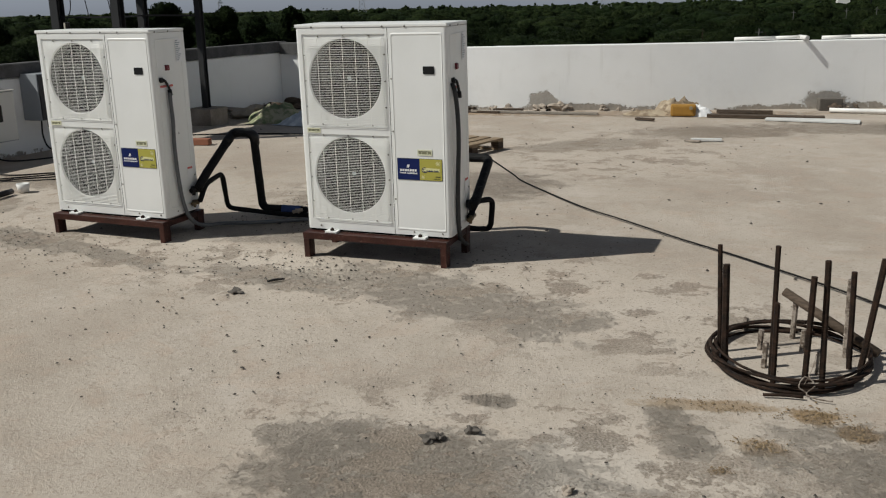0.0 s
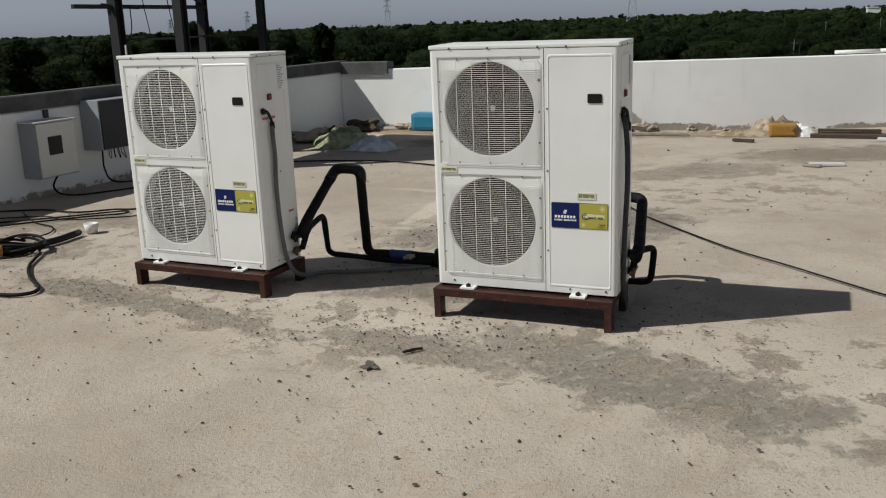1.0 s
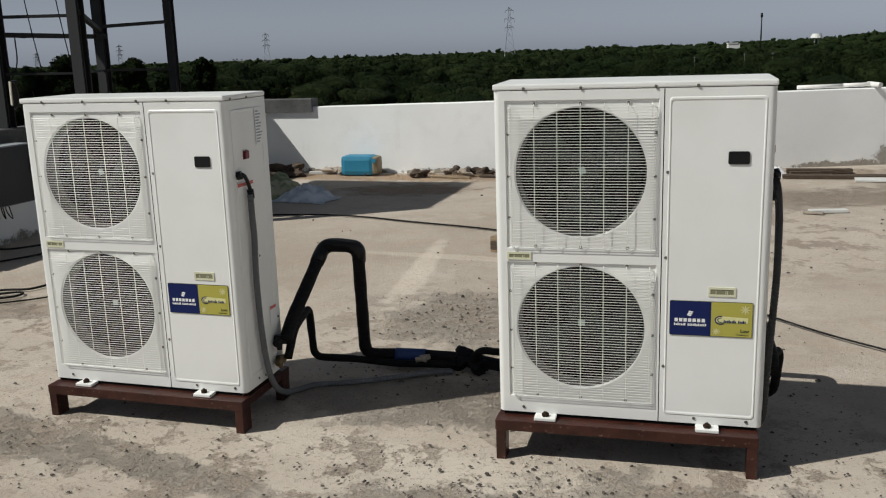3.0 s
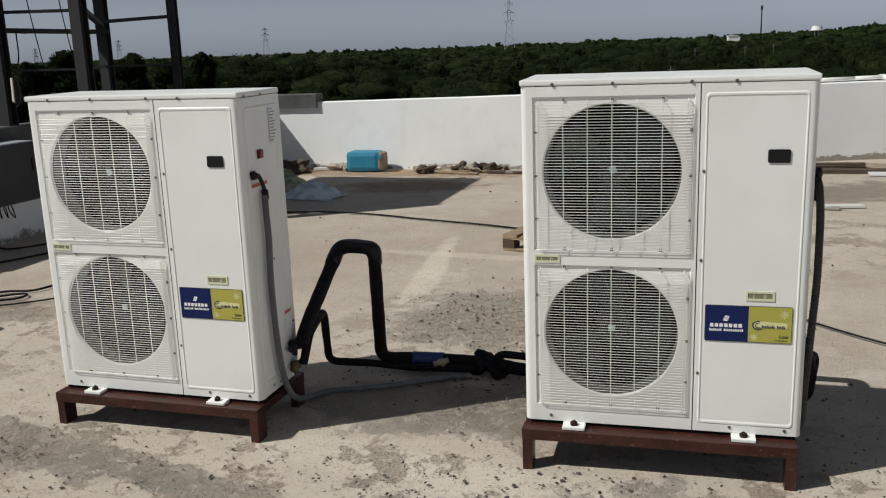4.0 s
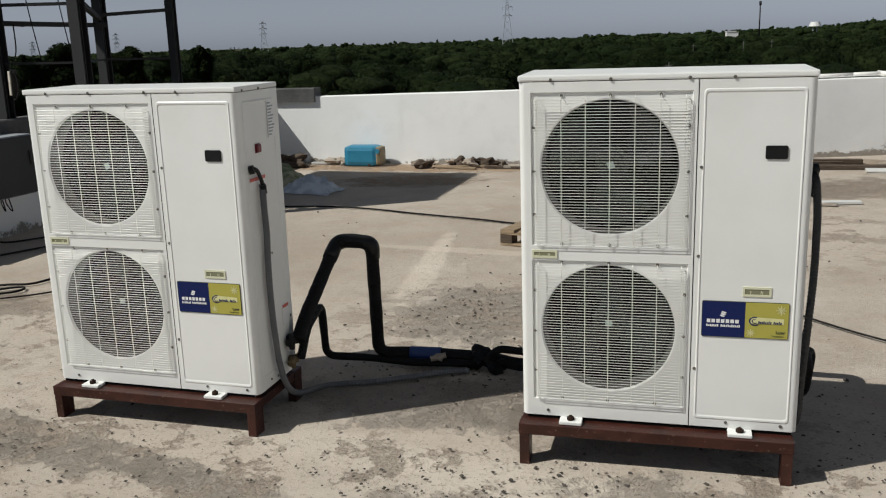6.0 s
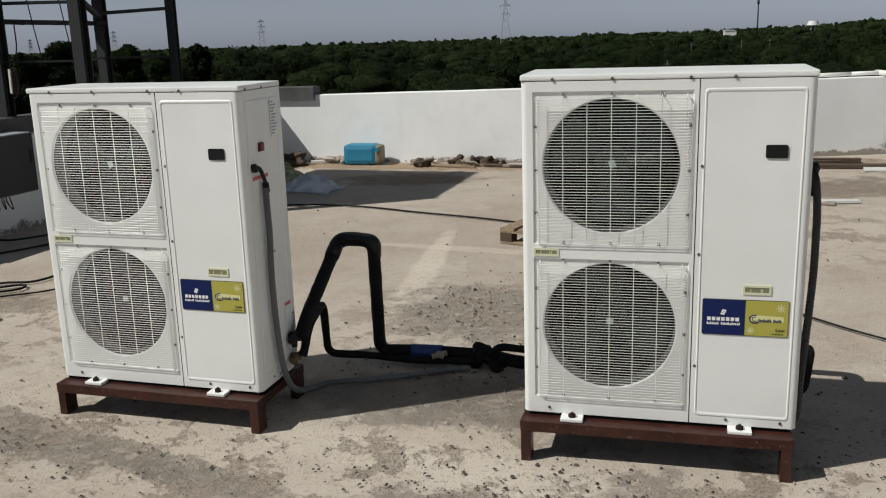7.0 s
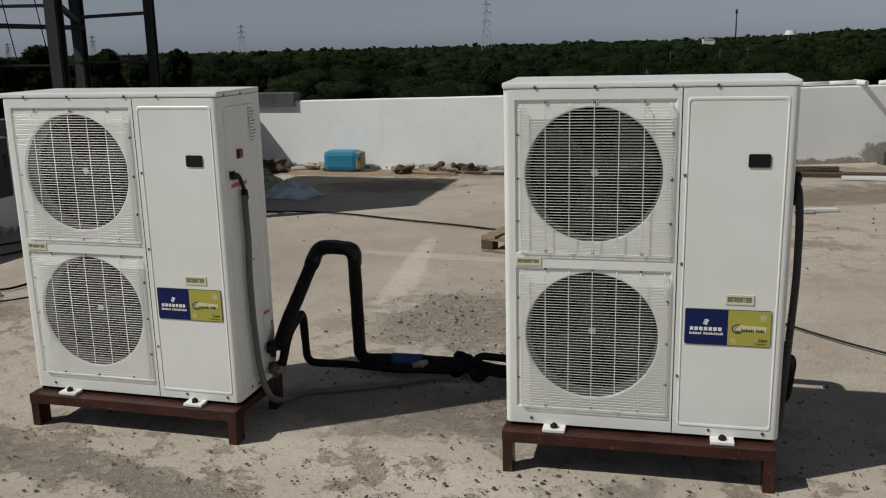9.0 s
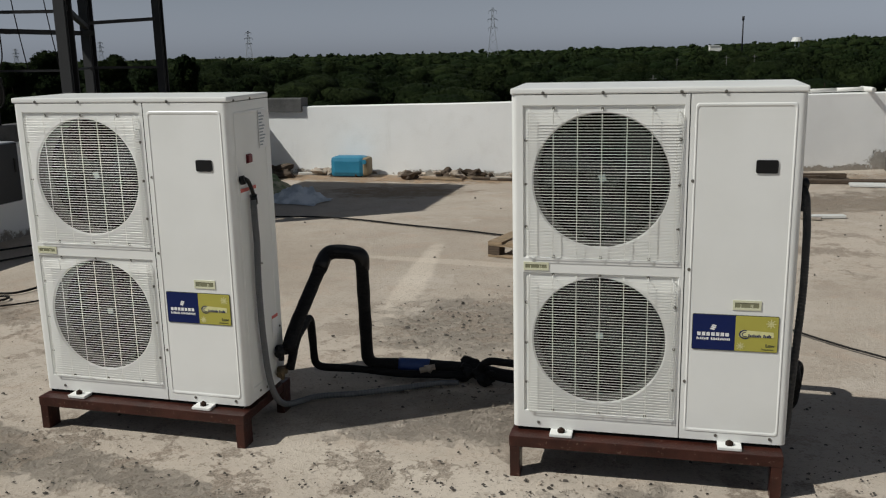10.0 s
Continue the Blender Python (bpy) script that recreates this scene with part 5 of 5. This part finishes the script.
bit("rubble_piece", (-0.62, 8.30), (0.13, 0.08, 0.08), "large lump of broken mortar by the parapet", "rubble", RUBBLE, 77)
bit("rubble_piece", (-4.75, 7.75), (0.20, 0.14, 0.10), "dark lump of rubble in the corner of the roof", "rubble", OLDWOOD, 78)
bit("rubble_piece", (-4.95, 6.6), (0.30, 0.25, 0.08), "heap of debris in the shade", "rubble", BLOCKC, 79)
bit("rubble_piece", (-4.6, 6.9), (0.22, 0.2, 0.10), "heap of debris in the shade", "rubble", OLDWOOD, 80)
solid("brick", box(B(), -0.11, 0.11, -0.055, 0.055, 0, 0.075, 0.006), plain("red_brick", (0.27, 0.11, 0.065), 0.9, vary=0.3), "worn red brick on the roof", "brick", pose(-3.78, 3.85, 0.003, 0, 0, 15))

# ---- left side: hose, cup, grinder ----
bm = B()
for k in range(5):
    pts = [(-3.62 + 0.20 * math.cos(a) * (1 + 0.1 * k % 0.3), 0.33 + 0.16 * math.sin(a), 0.02 + 0.012 * k + 0.02 * math.sin(2 * a + k)) for a in (k + 5.6 * i / 9 for i in range(10))]
    tube(bm, pts, 0.011, 6, 4)
solid("cable_coil", bm, CABLE, "tangled coil of black cable on the roof", "cable")
bm = tube(B(), [(-3.55, 0.42, 0.03), (-3.52, 0.62, 0.03), (-3.56, 0.86, 0.03)], 0.026, 10, 3)
solid("rubber_hose", bm, BLACK, "short length of dark hose on the roof", "hose")
bm = B()
prof = [(0.045, 0.0), (0.058, 0.075), (0.054, 0.075), (0.042, 0.006)]
rings = [[bm.verts.new((r * math.cos(math.pi * s / 9), r * math.sin(math.pi * s / 9), z)) for s in range(18)] for r, z in prof]
for a, b in zip(rings, rings[1:]):
    for s in range(18):
        bm.faces.new((a[s], a[(s + 1) % 18], b[(s + 1) % 18], b[s])).smooth = True
bm.faces.new(rings[0][::-1])
bm.faces.new(rings[-1])
solid("plastic_cup", bm, PVC, "small white plastic tub on the roof", "tub", pose(-3.55, 0.98, 0.004))
tool = thing("power_tool", "yellow and black power tool lying on the roof", "power tool", pose(-3.66, 0.06, 0.002, 0, 0, 50))
part("body", tube(B(), [(-0.16, 0, 0.045), (0.05, 0, 0.05), (0.12, 0, 0.045)], 0.042, 12, 3, 0.1), OCHRE, tool)
part("grip", tube(B(), [(0.11, 0, 0.045), (0.22, 0.02, 0.04), (0.30, 0.02, 0.035)], 0.030, 10, 3, 0.1), BLACK, tool)
part("guard", disc(B(), -0.14, 0.055, -0.05, -0.03, 0.055, 16), STEEL, tool)

# ---- boxes on the west parapet ----
bx = thing("electrical_box", "off-white sheet metal electrical box with a square window on the parapet", "electrical box", pose(-5.335, 2.15, 0.21))
part("body", box(B(), 0.0, 0.22, -0.22, 0.27, 0.0, 0.54, 0.006), PANELGREY, bx, "grey shaded sheet metal sides")
part("door", box(B(), 0.222, 0.235, -0.21, 0.26, 0.012, 0.53, 0.004), PANELCREAM, bx, "off-white door")
part("window", box(B(), 0.2355, 0.24, -0.09, 0.08, 0.22, 0.40, 0.002), BLACK, bx, "dark square window")
part("hood", box(B(), -0.0, 0.25, -0.23, 0.28, 0.541, 0.553, 0.002), PANELCREAM, bx)
part("lug", box(B(), 0.0, 0.02, 0.10, 0.16, 0.56, 0.64, 0.002), PANELDARK, bx)
bx = thing("electrical_cabinet", "dark grey sheet metal cabinet hung on the parapet with loose wires", "electrical cabinet", pose(-5.335, 3.05, 0.38))
part("body", box(B(), 0.0, 0.26, -0.32, 0.32, 0.0, 0.52, 0.006), PANELGREY, bx, "grey sheet metal body")
part("door", box(B(), 0.262, 0.278, -0.31, 0.31, 0.01, 0.51, 0.004), PANELDARK, bx, "dark grey door")
part("lock", box(B(), 0.279, 0.286, 0.25, 0.27, 0.26, 0.38, 0.002), BLACK, bx)
for k in range(4):
    pts = [(0.2, -0.18 + 0.07 * k, 0.0), (0.22, -0.20 + 0.08 * k, -0.07 - 0.015 * k), (0.18, -0.13 + 0.06 * k, -0.10), (0.15, -0.1 + 0.05 * k, -0.05), (0.15, -0.1 + 0.05 * k, 0.0)]
    part("loose_wire", tube(B(), pts, 0.005, 5, 5), CABLE, bx)
part("feed_cable", tube(B(), [(0.18, -0.25, 0.0), (0.2, -0.27, -0.2), (0.25, -0.2, -0.34), (0.4, 0.1, -0.368), (0.55, 0.5, -0.37)], 0.009, 6, 6), CABLE, bx)

# ---- steel tower for the tank ----
P1, P2, P3, P4 = (-5.42, 3.50), (-4.75, 3.76), (-5.42, 4.97), (-4.97, 5.57)
tower = thing("tank_tower", "dark painted steel frame tower standing at the parapet", "tower")


def post(p, base, top, w):
    bm = B()
    box(bm, p[0] - w / 2, p[0] + w / 2, p[1] - w / 2, p[1] - w / 2 + 0.012, base, top)
    box(bm, p[0] - w / 2, p[0] + w / 2, p[1] + w / 2 - 0.012, p[1] + w / 2, base, top)
    box(bm, p[0] - 0.006, p[0] + 0.006, p[1] - w / 2 + 0.012, p[1] + w / 2 - 0.012, base, top)
    box(bm, p[0] - w / 2 + 0.004, p[0] + w / 2 - 0.004, p[1] - w / 2 + 0.03, p[1] - w / 2 + 0.04, base, top)
    part("post", bm, TOWER, tower)


post(P1, 1.02, 2.35, 0.115)
post(P2, 0.0, 3.55, 0.11)
post(P3, 1.02, 3.55, 0.10)
post(P4, 0.23, 3.55, 0.085)


def bar(a, b, r, name="rail"):
    a, b = Vector(a), Vector(b)
    bm = B()
    q = (b - a).to_track_quat("X", "Z").to_matrix().to_4x4()
    box(bm, 0, (b - a).length, -r, r, -r, r, 0, Matrix.Translation(a) @ q)
    return part(name, bm, TOWER, tower)


bar((*P1, 2.0), (*P2, 2.0), 0.014)
bar((P1[0], P1[1] - 0.6, 1.85), (P3[0] - 0.02, P3[1] - 0.08, 1.845), 0.022)
bar((P3[0], P3[1] - 0.08, 1.845), (P3[0] + 0.10, P3[1] - 0.02, 1.845), 0.022)
bar((*P3, 1.945), (*P4, 1.995), 0.018)
bar((*P3, 1.50), (*P4, 1.485), 0.012)
bar((*P1, 1.50), (*P2, 1.49), 0.010)
bar((*P2, 1.49), (*P3, 1.50), 0.010)
bar((P2[0] + 0.02, P2[1], 2.03), (P3[0], P3[1], 1.90), 0.022, "brace")
bar((P1[0] - 0.1, P1[1] - 0.1, 1.87), (P1[0] + 0.1, P1[1] + 0.25, 1.835), 0.018, "bracket")
for k, f in enumerate((0.42, 0.80)):
    x, y = P1[0] + (P2[0] - P1[0]) * f, P1[1] + (P2[1] - P1[1]) * f
    part("hanging_wire", tube(B(), [(x - 0.03, y - 0.03, 2.5), (x, y, 2.0), (x + 0.05, y + 0.04, 1.5)], 0.005, 5, 3), CABLE, tower)
part("hanging_wire", tube(B(), [(P1[0] + 0.10, P1[1] + 0.12, 1.84), (P1[0] + 0.11, P1[1] + 0.10, 1.6), (P1[0] + 0.08, P1[1] + 0.04, 1.45)], 0.006, 5, 4), CABLE, tower)
# the platform that throws the broad shade on the roof
bm = B()
edge = ((-4.80, 3.70), (-4.80, 5.52), (-6.9, 5.52), (-6.9, 2.60))
lo, hi = ([bm.verts.new((x, y, z)) for x, y in edge] for z in (3.56, 3.62))
bm.faces.new(lo)
bm.faces.new(hi[::-1])
for k in range(4):
    bm.faces.new((lo[k], hi[k], hi[(k + 1) % 4], lo[(k + 1) % 4]))
part("platform", bm, TOWER, tower, "steel plate platform on top of the tower")
for y in (3.76, 4.6, 5.45):
    bar((-6.85, y, 3.52), (-4.85, y, 3.52), 0.038, "beam")
solid("pedestal", box(B(), -5.17, -4.77, 5.38, 5.78, -0.01, 0.23, 0.012), BLOCKC, "low brown concrete pedestal under a tower post", "pedestal")
lamp = thing("flood_light", "unlit flood light strapped to a tower post", "flood light", pose(-5.27, 3.47, 1.215, 0, 6, -35))
part("housing", box(B(), -0.05, 0.02, -0.02, 0.03, 0.0, 0.23, 0.008), BLACK, lamp)
part("cover", box(B(), -0.045, 0.015, -0.032, -0.0205, 0.01, 0.22, 0.005), FLOODGLASS, lamp, "frosted cover")
part("strap", tube(B(), [(0.03, 0.0, 0.22), (0.06, 0.02, 0.15), (0.065, 0.02, 0.05), (0.03, 0.0, -0.02), (-0.04, 0.0, -0.03)], 0.007, 6, 5), CABLE, lamp)

# ---- country beyond the roof ----
GROUND = -8.0


def rise(az):
    """How steeply the far land climbs, by heading (degrees left of north)."""
    return float(np.interp(az, (-40, -9, -5, 0, 12.5, 27, 45, 75), (0.010, 0.0075, 0.0045, 0.002, 0.0008, -0.0012, -0.0015, 0.0)))


def land_z(x, y):
    r = math.hypot(x, y)
    az = math.degrees(math.atan2(-x, y))
    k = max(0.0, min(1.0, (r - 180) / 500))
    return GROUND + r * (rise(az) if -40 < az < 75 else 0.0) * k * k * (3 - 2 * k)


bm = B()
radii = [0, 8, 30, 60, 100, 160, 240, 340, 460, 600, 800, 1100, 1500, 2200, 4500]
rows = [[bm.verts.new((r * math.sin(radians(a)), r * math.cos(radians(a)), land_z(r * math.sin(radians(a)), r * math.cos(radians(a))) if r < 2000 else GROUND)) for a in range(0, 360, 5)] for r in radii[1:]]
c = bm.verts.new((0, 0, GROUND))
for s in range(72):
    bm.faces.new((c, rows[0][(s + 1) % 72], rows[0][s]))
for a, b in zip(rows, rows[1:]):
    for s in range(72):
        bm.faces.new((a[s], a[(s + 1) % 72], b[(s + 1) % 72], b[s])).smooth = True
solid("ground", bm, LAND, "scrubby green land round the building", "land", kind="structure")


def ico_ball():
    bm = B()
    bmesh.ops.create_icosphere(bm, subdivisions=2, radius=1.0)
    v = np.array([tuple(x.co) for x in bm.verts])
    f = np.array([[x.index for x in p.verts] for p in bm.faces])
    bm.free()
    return v, f


BALL_V, BALL_F = ico_ball()


def crown_mesh(name, centres, radii3, lobes, counts, leaf, mat, gen):
    """Crowns out of uneven lobes of foliage, each lobe a dense inside with loose leaf tufts over it."""
    n = len(centres)
    own = np.repeat(np.arange(n), lobes)
    d = gen.normal(size=(len(own), 3))
    d /= np.linalg.norm(d, axis=1, keepdims=True)
    d[:, 2] = np.abs(d[:, 2]) * 1.1 - 0.35
    lc = centres[own] + d * radii3[own] * gen.uniform(0.30, 0.58, (len(own), 1))
    lr = radii3[own] * gen.uniform(0.45, 0.72, (len(own), 1))
    # dense inside of each lobe
    puff = 1 + 0.22 * (gen.random((len(own), len(BALL_V), 1)) - 0.5)
    core = lc[:, None, :] + BALL_V[None] * puff * lr[:, None, :] * 0.84
    faces = (BALL_F[None] + (np.arange(len(own)) * len(BALL_V))[:, None, None]).reshape(-1, 3)
    core = core.reshape(-1, 3)
    # loose tufts
    idx = np.repeat(np.arange(len(own)), counts)
    m = len(idx)
    u = gen.normal(size=(m, 3))
    u /= np.linalg.norm(u, axis=1, keepdims=True)
    u[:, 2] = np.where(u[:, 2] < -0.3, -u[:, 2], u[:, 2])
    p = lc[idx] + u * lr[idx] * gen.uniform(0.80, 1.16, (m, 1))
    nrm = u + gen.normal(size=(m, 3)) * 0.6
    nrm /= np.linalg.norm(nrm, axis=1, keepdims=True)
    t = np.cross(nrm, gen.normal(size=(m, 3)))
    t /= np.linalg.norm(t, axis=1, keepdims=True)
    b = np.cross(nrm, t)
    sz = leaf * gen.uniform(0.5, 1.3, (m, 1))
    tuft = np.stack([p - t * sz - b * sz * 0.5, p + t * sz - b * sz * 0.5, p + b * sz], 1).reshape(-1, 3)
    v = np.concatenate([core, tuft])
    f = np.concatenate([faces, len(core) + np.arange(3 * m).reshape(-1, 3)])
    me = bpy.data.meshes.new(name)
    k = len(f)
    me.vertices.add(len(v))
    me.loops.add(3 * k)
    me.polygons.add(k)
    me.vertices.foreach_set("co", v.astype(np.float32).ravel())
    me.loops.foreach_set("vertex_index", f.astype(np.int32).ravel())
    me.polygons.foreach_set("loop_start", np.arange(0, 3 * k, 3, dtype=np.int32))
    me.polygons.foreach_set("loop_total", np.full(k, 3, dtype=np.int32))
    me.update(calc_edges=True)
    me.materials.append(mat)
    return me


gen = np.random.default_rng(21)


def woods(name, r0, r1, az0, az1, spacing, crown, lobes, tufts, leaf, tall, label, gap=0.0):
    area = math.radians(az1 - az0) * (r1 * r1 - r0 * r0) / 2
    n = int(area / spacing**2)
    r = np.sqrt(gen.uniform(r0 * r0, r1 * r1, n))
    az = gen.uniform(az0, az1, n)
    x, y = -r * np.sin(np.radians(az)), r * np.cos(np.radians(az))
    keep = np.array([noise.noise(Vector((a * 0.012, b * 0.012, 5))) > gap for a, b in zip(x, y)])
    x, y, r = x[keep], y[keep], r[keep]
    n = len(x)
    s = crown * (0.5 + 1.1 * gen.random(n) ** 1.6)
    h = tall * gen.uniform(0.45, 1.2, n) * np.array([1 + 0.45 * noise.noise(Vector((a * 0.02, b * 0.02, 9))) for a, b in zip(x, y)])
    z = np.array([land_z(a, b) for a, b in zip(x, y)])
    half = np.minimum(s * 0.9, h * 0.5)
    centres = np.stack([x, y, z + h - half], 1)
    rad = np.stack([s, s, half], 1)
    me = crown_mesh(name, centres, rad, lobes, tufts, leaf, LEAFFAR, gen)
    return tagged(new(name, me), label, "woodland", kind="stuff")


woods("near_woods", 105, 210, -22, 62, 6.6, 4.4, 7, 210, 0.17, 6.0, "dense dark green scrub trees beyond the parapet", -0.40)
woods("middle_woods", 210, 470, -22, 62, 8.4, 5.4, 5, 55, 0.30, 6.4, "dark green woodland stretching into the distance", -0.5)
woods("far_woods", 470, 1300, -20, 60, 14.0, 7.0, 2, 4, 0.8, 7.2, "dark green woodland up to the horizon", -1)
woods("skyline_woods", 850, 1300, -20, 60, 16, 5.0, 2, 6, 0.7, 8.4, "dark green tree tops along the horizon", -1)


def tree(az, r, top, width, label):
    x, y = -r * math.sin(radians(az)), r * math.cos(radians(az))
    z = land_z(x, y)
    t = thing("tree", label, "tree", pose(x, y, z), "trees standing out of the woodland")
    h = top - z
    bm = tube(B(), [(0, 0, -0.2), (0.15, 0.1, h * 0.25), (0.0, 0.2, h * 0.5), (0.1, 0.1, h * 0.8)], 0.28, 8, 4, 0.1, 0.25)
    part("trunk", bm, BARK, t)
    cs, rs = [], []
    g = random.Random(int(az * 10))
    for k in range(9):
        a, q = g.uniform(0, 6.28), g.uniform(0.15, 0.62)
        e = Vector((math.cos(a) * width * q, math.sin(a) * width * q, h * g.uniform(0.45, 0.86)))
        bm = tube(B(), [(0, 0.1, h * g.uniform(0.25, 0.45)), e * 0.5 + Vector((0, 0, h * 0.22)), e], 0.10, 6, 4, 0.1, 0.3)
        part("limb", bm, BARK, t)
        cs.append(tuple(e))
        rs.append([width * g.uniform(0.36, 0.52)] * 2 + [h * g.uniform(0.11, 0.16)])
    cs.append((0, 0, h * 0.86))
    rs.append([width * 0.5, width * 0.5, h * 0.14])
    cs, rs = np.array(cs), np.array(rs)
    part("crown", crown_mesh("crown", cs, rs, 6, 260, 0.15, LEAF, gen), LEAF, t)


for az, r, top, width in ((39.6, 105, 2.75, 3.4), (36.0, 110, 2.25, 2.7), (31.9, 112, 2.1, 1.8), (41.5, 100, 1.2, 2.2), (34.2, 100, 0.7, 2.4), (45.0, 95, 1.0, 2.8), (28.2, 95, -0.6, 2.6), (50.0, 90, 1.2, 3.0), (9.5, 95, -0.9, 2.8)):
    tree(az, r, top, width, "rounded dark green tree rising over the woodland")


def pylon(az, r, height, base, label, width):
    x, y = -r * math.sin(radians(az)), r * math.cos(radians(az))
    p = thing("pylon", label, "pylon", pose(x, y, base, 0, 0, az), "power line pylons")
    th = r * 0.00026
    bm = B()

    def half(z):
        return width * (0.5 * (1 - z / height) ** 1.4 + 0.06)

    levels = [height * f for f in (0, 0.18, 0.34, 0.48, 0.6, 0.7, 0.8, 0.9, 1.0)]
    for a, b in zip(levels, levels[1:]):
        for sx in (-1, 1):
            for sy in (-1, 1):
                tube(bm, [(sx * half(a), sy * half(a), a), (sx * half(b), sy * half(b), b)], th, 4, 1)
            tube(bm, [(sx * half(a), -half(a), a), (-sx * half(b), -half(b), b)], th * 0.6, 4, 1)
            tube(bm, [(-half(a), sx * half(a), a), (-half(b), -sx * half(b), b)], th * 0.6, 4, 1)
    part("mast", bm, GALV, p)
    for f, w in ((0.66, 0.36), (0.80, 0.40), (0.94, 0.32)):
        bm = B()
        z = height * f
        for sx in (-1, 1):
            tube(bm, [(0, 0, z + height * 0.035), (sx * width * w, 0, z)], th * 0.8, 4, 1)
            tube(bm, [(0, 0, z), (sx * width * w, 0, z)], th * 0.8, 4, 1)
            tube(bm, [(sx * width * w, 0, z), (sx * width * w, 0, z - height * 0.05)], th * 0.6, 4, 1)
        part("cross_arm", bm, GALV, p)


pylon(12.6, 600, 38, -9, "grey lattice power pylon over the trees", 8)
pylon(27.6, 900, 35, -10, "grey lattice power pylon far off", 9)
pylon(36.1, 1100, 33, -12, "grey lattice power pylon far off", 9)
pylon(40.6, 1250, 28, -12, "grey lattice power pylon far off", 9)
m = thing("radio_mast", "thin dark lattice mast on the skyline", "mast", pose(18.3, 450, -3))
part("pole", tube(B(), [(0, 0, 0), (0, 0, 17.6)], 0.42, 6, 1, taper=0.7), TOWER, m)
part("antenna", tube(B(), [(0, 0, 16.0), (0, 0, 17.9)], 0.62, 6, 1), TOWER, m)
hs = thing("far_house", "white low house among far trees", "house", pose(8.1, 600, -4.2, 0, 0, 10))
part("wall", box(B(), -3.4, 3.4, -3, 3, 0, 5.6), PVC, hs)
part("roof", box(B(), -3.7, 2.2, -3.3, 3.3, 5.6, 6.3), TILEW, hs)
wt = thing("water_tower", "pale water tower on the skyline", "water tower", pose(56, 600, -4))
for k in range(4):
    a = math.pi / 4 + k * math.pi / 2
    part("leg", tube(B(), [(1.6 * math.cos(a), 1.6 * math.sin(a), 0), (1.4 * math.cos(a), 1.4 * math.sin(a), 7.6)], 0.35, 6, 1), GALV, wt)
part("tank", disc(B(), 0, 0, -1.3, 1.3, 3.6, 16, 2.6), TILEW, wt).matrix_basis = pose(0, 0, 8.6, 90, 0, 0)
for az, r, h in ((1.3, 210, 7.2), (-1.6, 200, 7.6), (-3.2, 195, 7.8), (2.6, 120, 6.0)):
    x, y = -r * math.sin(radians(az)), r * math.cos(radians(az))
    p = thing("utility_pole", "thin pale utility pole among the trees", "pole", pose(x, y, land_z(x, y)), "utility poles")
    part("shaft", tube(B(), [(0, 0, 0), (0, 0, h)], 0.075, 6, 1, taper=0.7), POLE, p)
    part("arm", box(B(), -0.45, 0.45, -0.03, 0.03, h - 0.45, h - 0.39), POLE, p)
